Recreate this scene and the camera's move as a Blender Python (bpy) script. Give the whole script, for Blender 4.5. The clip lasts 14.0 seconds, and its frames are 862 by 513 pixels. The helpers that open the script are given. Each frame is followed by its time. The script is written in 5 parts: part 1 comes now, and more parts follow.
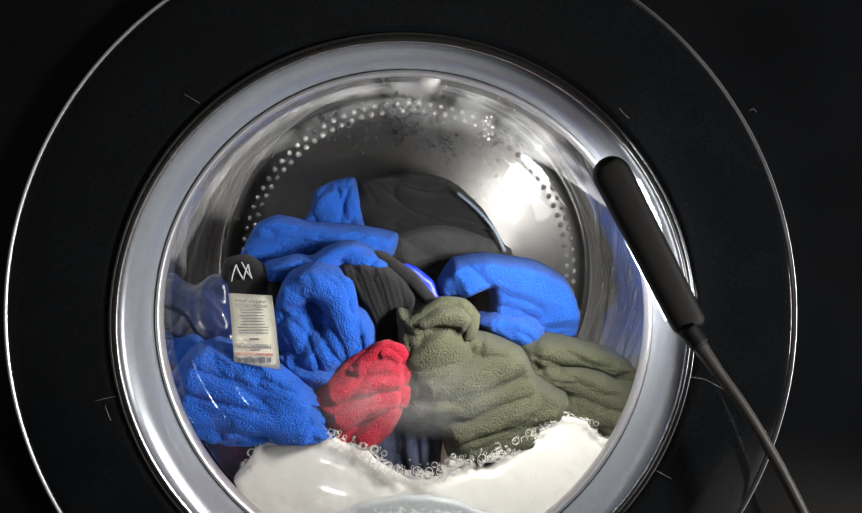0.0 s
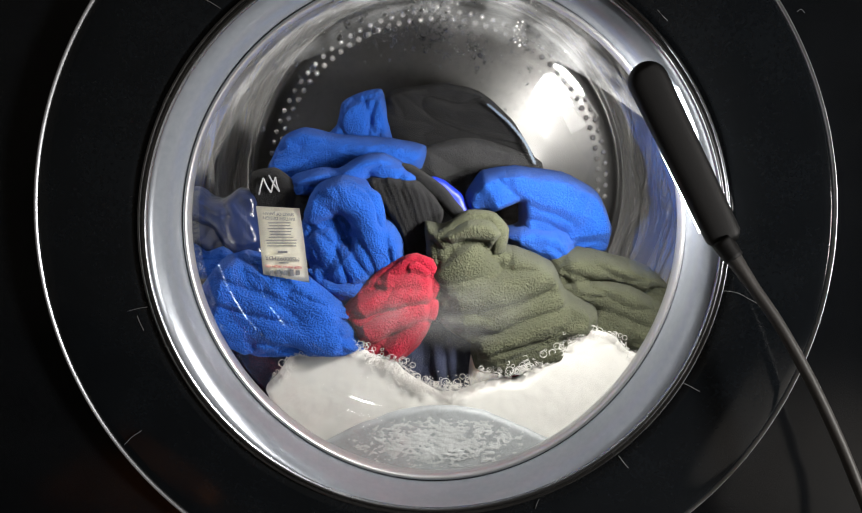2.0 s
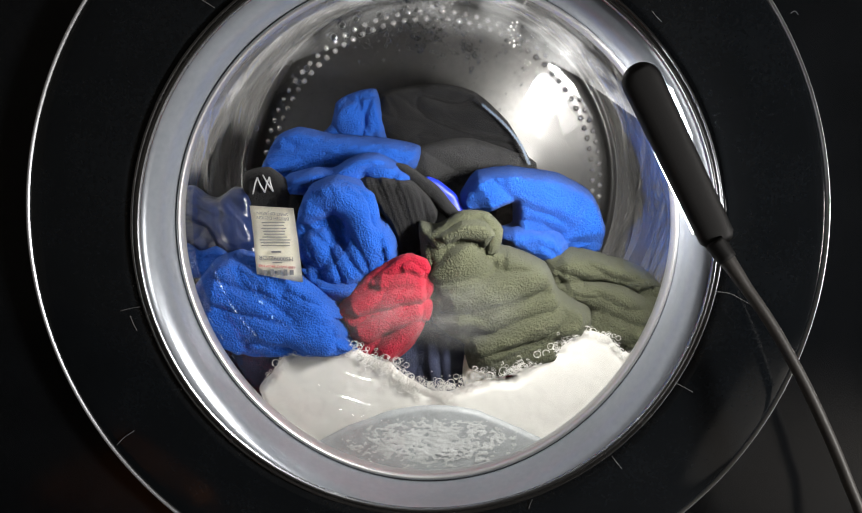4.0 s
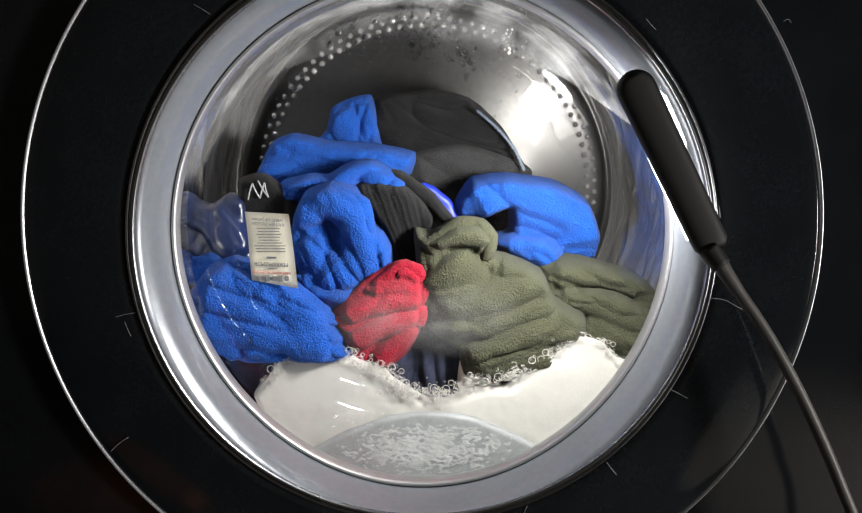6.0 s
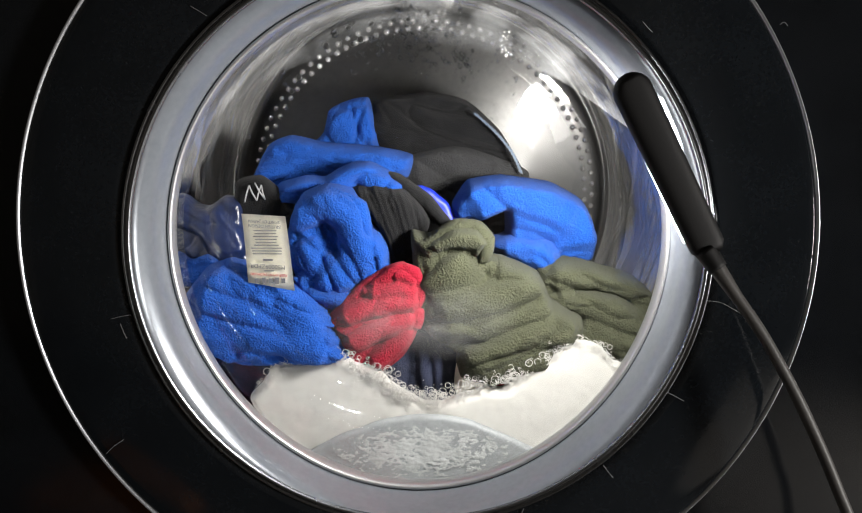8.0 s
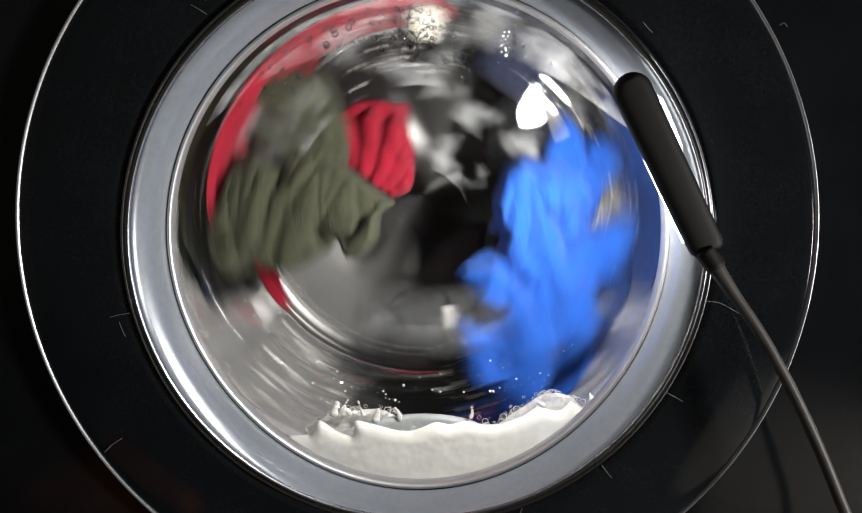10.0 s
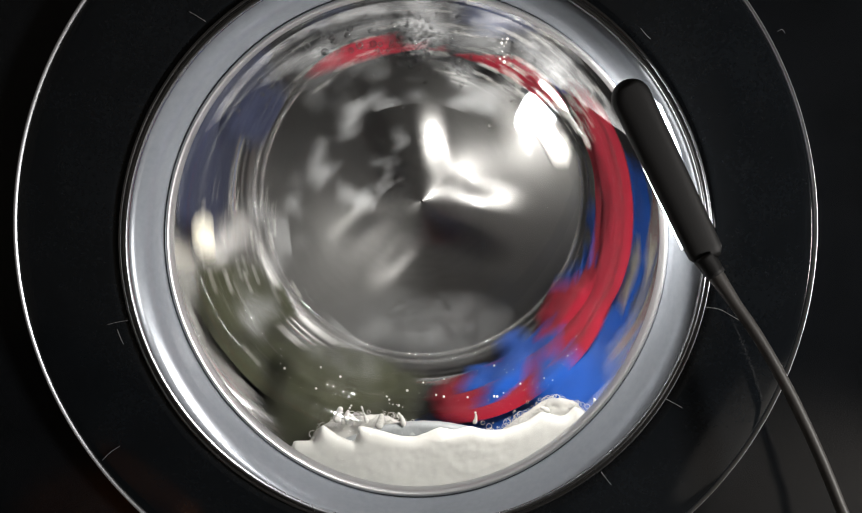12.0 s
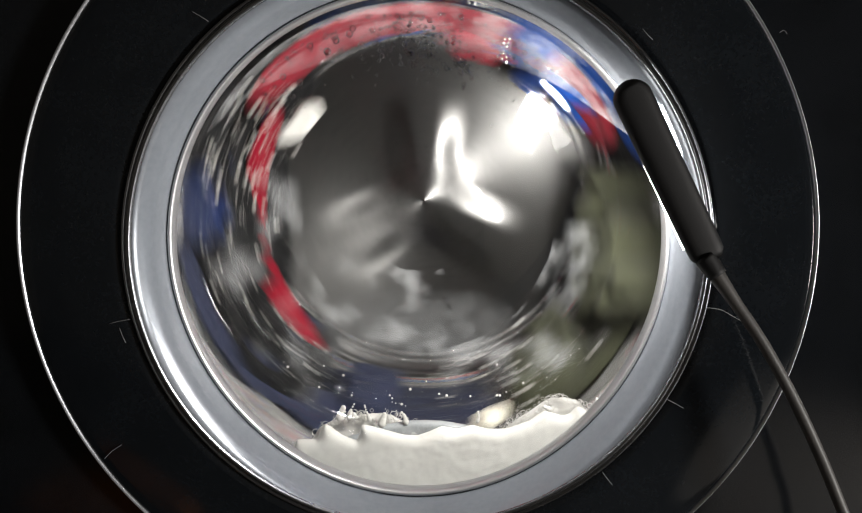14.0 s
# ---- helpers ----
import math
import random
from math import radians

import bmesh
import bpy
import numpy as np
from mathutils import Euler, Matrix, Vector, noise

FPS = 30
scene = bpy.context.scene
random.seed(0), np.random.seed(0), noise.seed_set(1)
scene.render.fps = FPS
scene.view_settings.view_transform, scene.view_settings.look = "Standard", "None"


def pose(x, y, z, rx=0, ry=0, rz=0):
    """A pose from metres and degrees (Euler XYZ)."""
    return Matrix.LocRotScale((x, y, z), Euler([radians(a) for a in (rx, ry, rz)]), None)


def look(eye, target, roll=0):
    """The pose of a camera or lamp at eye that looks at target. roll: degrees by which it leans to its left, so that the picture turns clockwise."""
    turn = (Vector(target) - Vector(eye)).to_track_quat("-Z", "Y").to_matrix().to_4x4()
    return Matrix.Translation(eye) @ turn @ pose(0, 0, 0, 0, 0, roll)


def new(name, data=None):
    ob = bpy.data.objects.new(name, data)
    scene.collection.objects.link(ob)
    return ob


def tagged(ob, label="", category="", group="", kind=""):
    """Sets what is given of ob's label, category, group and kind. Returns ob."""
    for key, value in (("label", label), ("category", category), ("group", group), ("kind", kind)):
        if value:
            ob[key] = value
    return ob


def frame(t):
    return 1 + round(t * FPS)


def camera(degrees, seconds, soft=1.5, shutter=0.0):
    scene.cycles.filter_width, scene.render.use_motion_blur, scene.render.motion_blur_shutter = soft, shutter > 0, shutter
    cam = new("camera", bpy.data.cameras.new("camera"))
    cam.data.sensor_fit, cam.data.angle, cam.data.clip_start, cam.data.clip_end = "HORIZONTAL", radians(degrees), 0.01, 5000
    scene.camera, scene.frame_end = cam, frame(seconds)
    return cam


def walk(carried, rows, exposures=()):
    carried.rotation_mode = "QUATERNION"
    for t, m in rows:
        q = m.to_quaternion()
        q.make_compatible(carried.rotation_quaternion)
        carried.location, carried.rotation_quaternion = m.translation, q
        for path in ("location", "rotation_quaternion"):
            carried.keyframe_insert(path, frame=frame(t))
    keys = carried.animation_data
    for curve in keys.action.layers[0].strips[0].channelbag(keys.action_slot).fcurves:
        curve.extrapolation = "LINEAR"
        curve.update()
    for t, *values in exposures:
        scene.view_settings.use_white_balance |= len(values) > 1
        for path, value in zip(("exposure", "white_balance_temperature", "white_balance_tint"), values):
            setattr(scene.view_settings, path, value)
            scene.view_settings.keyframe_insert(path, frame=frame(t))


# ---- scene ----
ZC = 0.60            # height of the door's centre over the floor

# ---------------------------------------------------------------- camera
cam = camera(57.7, 14.0, soft=1.15, shutter=0.25)
PATH = [  # seconds; place relative to the door's centre; pitch, roll, yaw
    (0, 0.0053, -0.4858, 0.0876, -5.00, -0.04, -1.29),
    (0.5, 0.0066, -0.4840, 0.0860, -7.61, 0.01, -0.25),
    (1, 0.0053, -0.4809, 0.0848, -9.57, 0.07, 0.36),
    (1.5, 0.0064, -0.4807, 0.0839, -10.55, 0.15, 0.74),
    (2, 0.0066, -0.4795, 0.0829, -10.99, 0.21, 0.88),
    (2.5, 0.0070, -0.4790, 0.0834, -11.14, 0.14, 0.81),
    (3, 0.0066, -0.4791, 0.0828, -11.13, 0.09, 0.71),
    (5.5, 0.0075, -0.4792, 0.0842, -10.73, -0.08, 0.22),
    (6, 0.0069, -0.4796, 0.0840, -10.64, -0.10, 0.16),
    (6.5, 0.0075, -0.4787, 0.0841, -10.59, -0.15, 0.15),
    (7, 0.0068, -0.4794, 0.0826, -10.44, -0.25, 0.11),
    (7.5, 0.0068, -0.4790, 0.0834, -10.46, -0.24, 0.01),
    (8, 0.0078, -0.4791, 0.0834, -10.41, -0.21, 0.03),
    (10.5, 0.0071, -0.4794, 0.0823, -10.33, -0.45, -0.03),
    (11, 0.0068, -0.4793, 0.0826, -10.28, -0.40, -0.09),
    (11.5, 0.0072, -0.4795, 0.0827, -10.05, -0.39, -0.13),
    (12, 0.0072, -0.4788, 0.0821, -9.83, -0.35, -0.16),
    (12.5, 0.0065, -0.4790, 0.0829, -9.87, -0.31, -0.18),
    (13, 0.0066, -0.4789, 0.0828, -9.88, -0.40, -0.11),
    (13.5, 0.0065, -0.4793, 0.0824, -9.85, -0.44, -0.03),
    (14, 0.0070, -0.4795, 0.0828, -9.91, -0.47, -0.03),
]
walk(cam, [(t, pose(x, y, ZC + z, 90 + p, r, w)) for t, x, y, z, p, r, w in PATH], exposures=[(0.0, 0.0), (14.0, 0.0)])

# ---------------------------------------------------------------- light
world = bpy.data.worlds.new("dark_room")
scene.world = world
world.use_nodes = True
world.node_tree.nodes["Background"].inputs[0].default_value = (0.75, 0.85, 1.0, 1)
world.node_tree.nodes["Background"].inputs[1].default_value = 0.034


def area_lamp(name, eye, target, sx, sy, watts, colour=(1, 1, 1), roll=0):
    data = bpy.data.lights.new(name, "AREA")
    data.shape, data.size, data.size_y, data.energy, data.color = "RECTANGLE", sx, sy, watts, colour
    ob = new(name, data)
    ob.matrix_world = look(eye, target, roll)
    return ob


(lt, le) = [(0.1148, 0.1048), (0.1691, 0.0046)]
LAMP_TOP = (lt[0], -0.034, ZC + lt[1])
LAMP_END = (le[0], -0.034, ZC + le[1])
mid = [(a + b) / 2 for a, b in zip(LAMP_TOP, LAMP_END)]
LED_TURN = math.degrees(math.atan2(LAMP_TOP[0] - LAMP_END[0], LAMP_TOP[2] - LAMP_END[2]))
up = 0.04
led = area_lamp("led_strip_light", (mid[0] + up * (LAMP_TOP[0] - mid[0]), -0.0240, mid[2] + up * (LAMP_TOP[2] - mid[2])), (mid[0] - 0.20, 0.25, mid[2] - 0.09), 0.034, 0.088, 2.3, (1.0, 0.97, 0.93), LED_TURN)
led.data.shape = "ELLIPSE"
# added lamp without a fixture, out of view; brightens the door edge and front
room = area_lamp("added_room_light", (1.47, -0.75, 0.42), (0.0, 0.0, ZC - 0.1), 0.30, 0.30, 24.0, (1.0, 0.96, 0.92))
led.data.spread = radians(155)


# ---------------------------------------------------------------- materials
def node_material(name, colour, rough=0.5, metal=0.0, mottle=0.0, scale=40.0, bump=0.0, bump_scale=400.0,
                  bump_dist=0.001, sheen=0.0, coat=0.0, rough_var=0.0, sss=0.0, spec=0.5, coat_ior=1.5, coat_rough=0.03, detail=4.0):
    m = bpy.data.materials.new(name)
    m.use_nodes = True
    nt = m.node_tree
    b = nt.nodes["Principled BSDF"]
    b.inputs["Base Color"].default_value = (*colour, 1)
    b.inputs["Roughness"].default_value = rough
    b.inputs["Metallic"].default_value = metal
    b.inputs["Specular IOR Level"].default_value = spec
    b.inputs["Sheen Weight"].default_value = sheen
    b.inputs["Sheen Roughness"].default_value = 0.6
    b.inputs["Coat Weight"].default_value = coat
    b.inputs["Coat IOR"].default_value = coat_ior
    b.inputs["Coat Roughness"].default_value = coat_rough
    if sss:
        b.inputs["Subsurface Weight"].default_value = sss
        b.inputs["Subsurface Radius"].default_value = (0.006, 0.006, 0.006)
    tc = nt.nodes.new("ShaderNodeTexCoord")
    if mottle:
        n = nt.nodes.new("ShaderNodeTexNoise")
        n.inputs["Scale"].default_value, n.inputs["Detail"].default_value = scale, 6
        nt.links.new(tc.outputs["Object"], n.inputs["Vector"])
        n2 = nt.nodes.new("ShaderNodeTexNoise")
        n2.inputs["Scale"].default_value, n2.inputs["Detail"].default_value = scale * 14, 3
        nt.links.new(tc.outputs["Object"], n2.inputs["Vector"])
        add = nt.nodes.new("ShaderNodeMath")
        add.operation = "ADD"
        nt.links.new(n.outputs["Fac"], add.inputs[0])
        nt.links.new(n2.outputs["Fac"], add.inputs[1])
        ramp = nt.nodes.new("ShaderNodeMapRange")
        ramp.inputs["From Min"].default_value, ramp.inputs["From Max"].default_value = 0.7, 1.3
        ramp.inputs["To Min"].default_value, ramp.inputs["To Max"].default_value = 1 - mottle, 1 + mottle
        nt.links.new(add.outputs[0], ramp.inputs["Value"])
        mul = nt.nodes.new("ShaderNodeVectorMath")
        mul.operation = "SCALE"
        mul.inputs[0].default_value = colour
        nt.links.new(ramp.outputs[0], mul.inputs["Scale"])
        nt.links.new(mul.outputs[0], b.inputs["Base Color"])
    if rough_var:
        n = nt.nodes.new("ShaderNodeTexNoise")
        n.inputs["Scale"].default_value, n.inputs["Detail"].default_value = 25, 5
        nt.links.new(tc.outputs["Object"], n.inputs["Vector"])
        mr = nt.nodes.new("ShaderNodeMapRange")
        mr.inputs["To Min"].default_value, mr.inputs["To Max"].default_value = max(0.02, rough - rough_var), rough + rough_var
        nt.links.new(n.outputs["Fac"], mr.inputs["Value"])
        nt.links.new(mr.outputs[0], b.inputs["Roughness"])
    if bump:
        n = nt.nodes.new("ShaderNodeTexNoise")
        n.inputs["Scale"].default_value, n.inputs["Detail"].default_value = bump_scale, detail
        nt.links.new(tc.outputs["Object"], n.inputs["Vector"])
        bp = nt.nodes.new("ShaderNodeBump")
        bp.inputs["Strength"].default_value, bp.inputs["Distance"].default_value = bump, bump_dist
        nt.links.new(n.outputs["Fac"], bp.inputs["Height"])
        nt.links.new(bp.outputs[0], b.inputs["Normal"])
    return m


def glass_material(name, tint=(0.96, 0.97, 0.97), ior=1.45, rough=0.0):
    m = bpy.data.materials.new(name)
    m.use_nodes = True
    nt = m.node_tree
    nt.nodes.clear()
    out = nt.nodes.new("ShaderNodeOutputMaterial")
    mix = nt.nodes.new("ShaderNodeMixShader")
    tr = nt.nodes.new("ShaderNodeBsdfTransparent")
    tr.inputs[0].default_value = (*tint, 1)
    gl = nt.nodes.new("ShaderNodeBsdfGlossy")
    gl.inputs["Roughness"].default_value = rough
    fr = nt.nodes.new("ShaderNodeFresnel")
    fr.inputs["IOR"].default_value = ior
    nt.links.new(fr.outputs[0], mix.inputs[0])
    nt.links.new(tr.outputs[0], mix.inputs[1])
    nt.links.new(gl.outputs[0], mix.inputs[2])
    nt.links.new(mix.outputs[0], out.inputs[0])
    return m


def fleece_material(name, colour, mottle=0.26, bump=0.95, scale=640.0):
    return node_material(name, colour, 0.92, 0, mottle, 55, bump, scale, 0.0023, sheen=0.05, spec=0.15, detail=2)


M_BLACK = node_material("black_gloss_plastic", (0.0105, 0.0130, 0.0160), 0.10, 0, 0.25, 30, 0.03, 900, 0.0003, rough_var=0.05)
M_PANEL = node_material("black_panel", (0.0085, 0.0100, 0.0120), 0.12, 0, 0.3, 20, 0.03, 900, 0.0003, rough_var=0.04)
M_CHROME = node_material("chrome", (0.30, 0.31, 0.33), 0.26, 1.0, rough_var=0.05)
M_EDGE = node_material("bright_door_edge", (0.66, 0.68, 0.72), 0.34, 0.85, rough_var=0.08)
M_LIP = node_material("satin_lip", (0.55, 0.55, 0.56), 0.36, 0.9, rough_var=0.05)
M_FLANGE = node_material("grey_satin_flange", (0.182, 0.198, 0.222), 0.25, 0.34, 0.08, 18, 0.05, 300, 0.0004, rough_var=0.05, spec=0.5)
M_RUBBER = node_material("grey_rubber", (0.30, 0.315, 0.32), 0.5, 0, 0.12, 30, 0.15, 350, 0.0005)
M_STEEL = node_material("stainless_steel", (0.78, 0.77, 0.755), 0.10, 0.76, 0.06, 12, 0.16, 34, 0.005, rough_var=0.03, detail=2)
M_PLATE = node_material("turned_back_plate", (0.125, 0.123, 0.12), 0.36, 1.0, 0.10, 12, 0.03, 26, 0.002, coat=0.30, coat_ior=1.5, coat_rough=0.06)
turned = M_PLATE.node_tree.nodes.new("ShaderNodeTangent")
turned.direction_type, turned.axis = "RADIAL", "Y"
plate_bsdf = M_PLATE.node_tree.nodes["Principled BSDF"]
plate_bsdf.inputs["Anisotropic"].default_value, plate_bsdf.inputs["Anisotropic Rotation"].default_value = 0.8, 0.25
M_PLATE.node_tree.links.new(turned.outputs["Tangent"], plate_bsdf.inputs["Tangent"])
M_BOWL = glass_material("clear_bowl_glass", rough=0.035)
M_WATER = glass_material("water_drop", (0.98, 0.98, 0.98), 1.6, 0.02)
M_LAMP = node_material("matte_black_lamp", (0.0035, 0.0035, 0.004), 0.62, 0, 0.2, 60, 0.1, 800, 0.0004)
M_CABLE = node_material("dark_grey_cable", (0.09, 0.085, 0.08), 0.5, 0, 0.15, 60, 0.1, 800, 0.0004)
M_BLUE = fleece_material("royal_blue_fleece", (0.008, 0.066, 0.33))
M_NAVY = fleece_material("dark_navy_denim", (0.028, 0.033, 0.062), 0.5, 0.6, 900)
M_BLACKCLOTH = fleece_material("black_knit", (0.0068, 0.0068, 0.0075), 0.3, 0.6, 800)
# colour of the clothes' reflection in the drum's left wall
M_MIRRORED = node_material("mirrored_navy_cloth", (0.010, 0.018, 0.060), 0.28, 0, 0.5, 45, 0.5, 160, 0.002, coat=0.4)
M_LINING = node_material("satin_blue_lining", (0.01, 0.03, 0.55), 0.45, 0, 0.1, 60, 0.2, 300, 0.001)
M_RED = fleece_material("red_fleece", (0.27, 0.007, 0.022))
M_OLIVE = fleece_material("olive_fleece", (0.050, 0.053, 0.031), 0.25)
M_LABEL = node_material("cream_label", (0.86, 0.82, 0.68), 0.8, 0, 0.06, 60, 0.1, 900, 0.0003)
M_PRINT = node_material("grey_print", (0.12, 0.12, 0.13), 0.8)
M_PRINT_RED = node_material("red_print", (0.55, 0.12, 0.10), 0.8)
M_FILM = node_material("thin_foam_film", (0.46, 0.47, 0.465), 0.7, 0, 0.2, 90)
M_FOAM = node_material("soap_foam", (0.57, 0.56, 0.53), 0.8, 0, 0.05, 60, 0.10, 900, 0.0006, sss=0.6, spec=0.25)
M_FLOOR = node_material("dark_tile_floor", (0.10, 0.09, 0.08), 0.4, 0, 0.2, 6, 0.1, 80)
M_WALL = node_material("dim_plaster_wall", (0.30, 0.28, 0.25), 0.85, 0, 0.1, 3, 0.15, 120)
M_LINT = node_material("pale_lint", (0.35, 0.35, 0.36), 0.8, 0, 0.1, 60)
m = bpy.data.materials.new("led_diffuser")
m.use_nodes = True
m.node_tree.nodes["Principled BSDF"].inputs["Emission Color"].default_value = (1.0, 0.97, 0.93, 1)
m.node_tree.nodes["Principled BSDF"].inputs["Emission Strength"].default_value = 7
M_LED = m


# ---------------------------------------------------------------- mesh helpers
def mesh_object(name, verts, faces, material, parent=None, at=None, label="", smooth=True):
    me = bpy.data.meshes.new(name)
    me.from_pydata([tuple(map(float, v)) for v in verts], [], faces)
    me.update()
    if smooth:
        me.polygons.foreach_set("use_smooth", [True] * len(me.polygons))
    me.materials.append(material)
    ob = new(name, me)
    ob.parent = parent
    if at is not None:
        ob.matrix_basis = at
    if label:
        ob["label"] = label
    return ob


def part(name, bm, material, parent, label="", smooth=True, at=None):
    me = bpy.data.meshes.new(name)
    bm.normal_update()
    bm.to_mesh(me)
    bm.free()
    if smooth:
        me.polygons.foreach_set("use_smooth", [True] * len(me.polygons))
    me.materials.append(material)
    ob = new(name, me)
    ob.parent = parent
    if at is not None:
        ob.matrix_basis = at
    if label:
        ob["label"] = label
    return ob


def lathe(profile, steps=160, wobble=None, lift=None):
    """Revolve (radius, y) pairs round the y axis; profile given from the front inwards."""
    verts, faces = [], []
    n = len(profile)
    for i in range(steps):
        a = 2 * math.pi * i / steps
        for r, y in profile:
            dr = wobble(a, r, y) if wobble else 0.0
            verts.append(((r + dr) * math.cos(a), y + (lift(a, r) if lift else 0.0), (r + dr) * math.sin(a)))
    for i in range(steps):
        j = (i + 1) % steps
        for k in range(n - 1):
            faces.append((i * n + k, j * n + k, j * n + k + 1, i * n + k + 1))
    return verts, faces


def catmull(points, closed=True, per=8):
    p = [np.array(q, float) for q in points]
    n = len(p)
    out = []
    for i in range(n if closed else n - 1):
        p0 = p[(i - 1) % n] if closed or i > 0 else 2 * p[0] - p[1]
        p1, p2 = p[i], p[(i + 1) % n]
        p3 = p[(i + 2) % n] if closed or i + 2 < n else 2 * p[-1] - p[-2]
        for k in range(per):
            t = k / per
            out.append(0.5 * ((2 * p1) + (p2 - p0) * t + (2 * p0 - 5 * p1 + 4 * p2 - p3) * t * t + (3 * p1 - p0 - 3 * p2 + p3) * t ** 3))
    if not closed:
        out.append(p[-1])
    return np.array(out)


def nearest_on(path, q, closed):
    """Distance of the points q to a polyline, the closest point and the share of its length."""
    a = path
    b = np.roll(path, -1, axis=0)
    if not closed:
        a, b = a[:-1], b[:-1]
    best = np.full(len(q), 1e9)
    near = np.zeros_like(q)
    share = np.zeros(len(q))
    for i in range(len(a)):
        d = b[i] - a[i]
        t = np.clip(((q - a[i]) @ d) / max(d @ d, 1e-12), 0, 1)
        c = a[i] + t[:, None] * d
        e = np.hypot(*(q - c).T)
        hit = e < best
        best[hit], near[hit], share[hit] = e[hit], c[hit], (i + t[hit]) / len(a)
    return best, near, share


def inside(path, q):
    odd = np.zeros(len(q), bool)
    b = np.roll(path, -1, axis=0)
    for p0, p1 in zip(path, b):
        cross = (p0[1] > q[:, 1]) != (p1[1] > q[:, 1])
        with np.errstate(divide="ignore", invalid="ignore"):
            x = (p1[0] - p0[0]) * (q[:, 1] - p0[1]) / (p1[1] - p0[1]) + p0[0]
        odd ^= cross & (q[:, 0] < x)
    return odd


def wave_noise(x, z, freq, seed, octaves=3):
    """Smooth gradient noise in about -1..1, several octaves."""
    rng = np.random.RandomState(seed)
    ang = rng.uniform(0, 6.2832, (64, 64))
    gx, gz = np.cos(ang), np.sin(ang)
    total, amp, norm = np.zeros_like(x, dtype=float), 1.0, 0.0
    for k in range(octaves):
        u, w = x * freq + 17.3 * k + 100, z * freq + 9.1 * k + 100
        i, j = np.floor(u).astype(int), np.floor(w).astype(int)
        fu, fw = u - i, w - j
        su, sw = fu * fu * fu * (fu * (fu * 6 - 15) + 10), fw * fw * fw * (fw * (fw * 6 - 15) + 10)

        def corner(di, dj):
            p, q = (i + di) % 64, (j + dj) % 64
            return gx[p, q] * (fu - di) + gz[p, q] * (fw - dj)

        n = (corner(0, 0) * (1 - su) + corner(1, 0) * su) * (1 - sw) + (corner(0, 1) * (1 - su) + corner(1, 1) * su) * sw
        total += amp * n * 1.6
        norm += amp
        amp, freq = amp * 0.5, freq * 2.03
    return total / norm


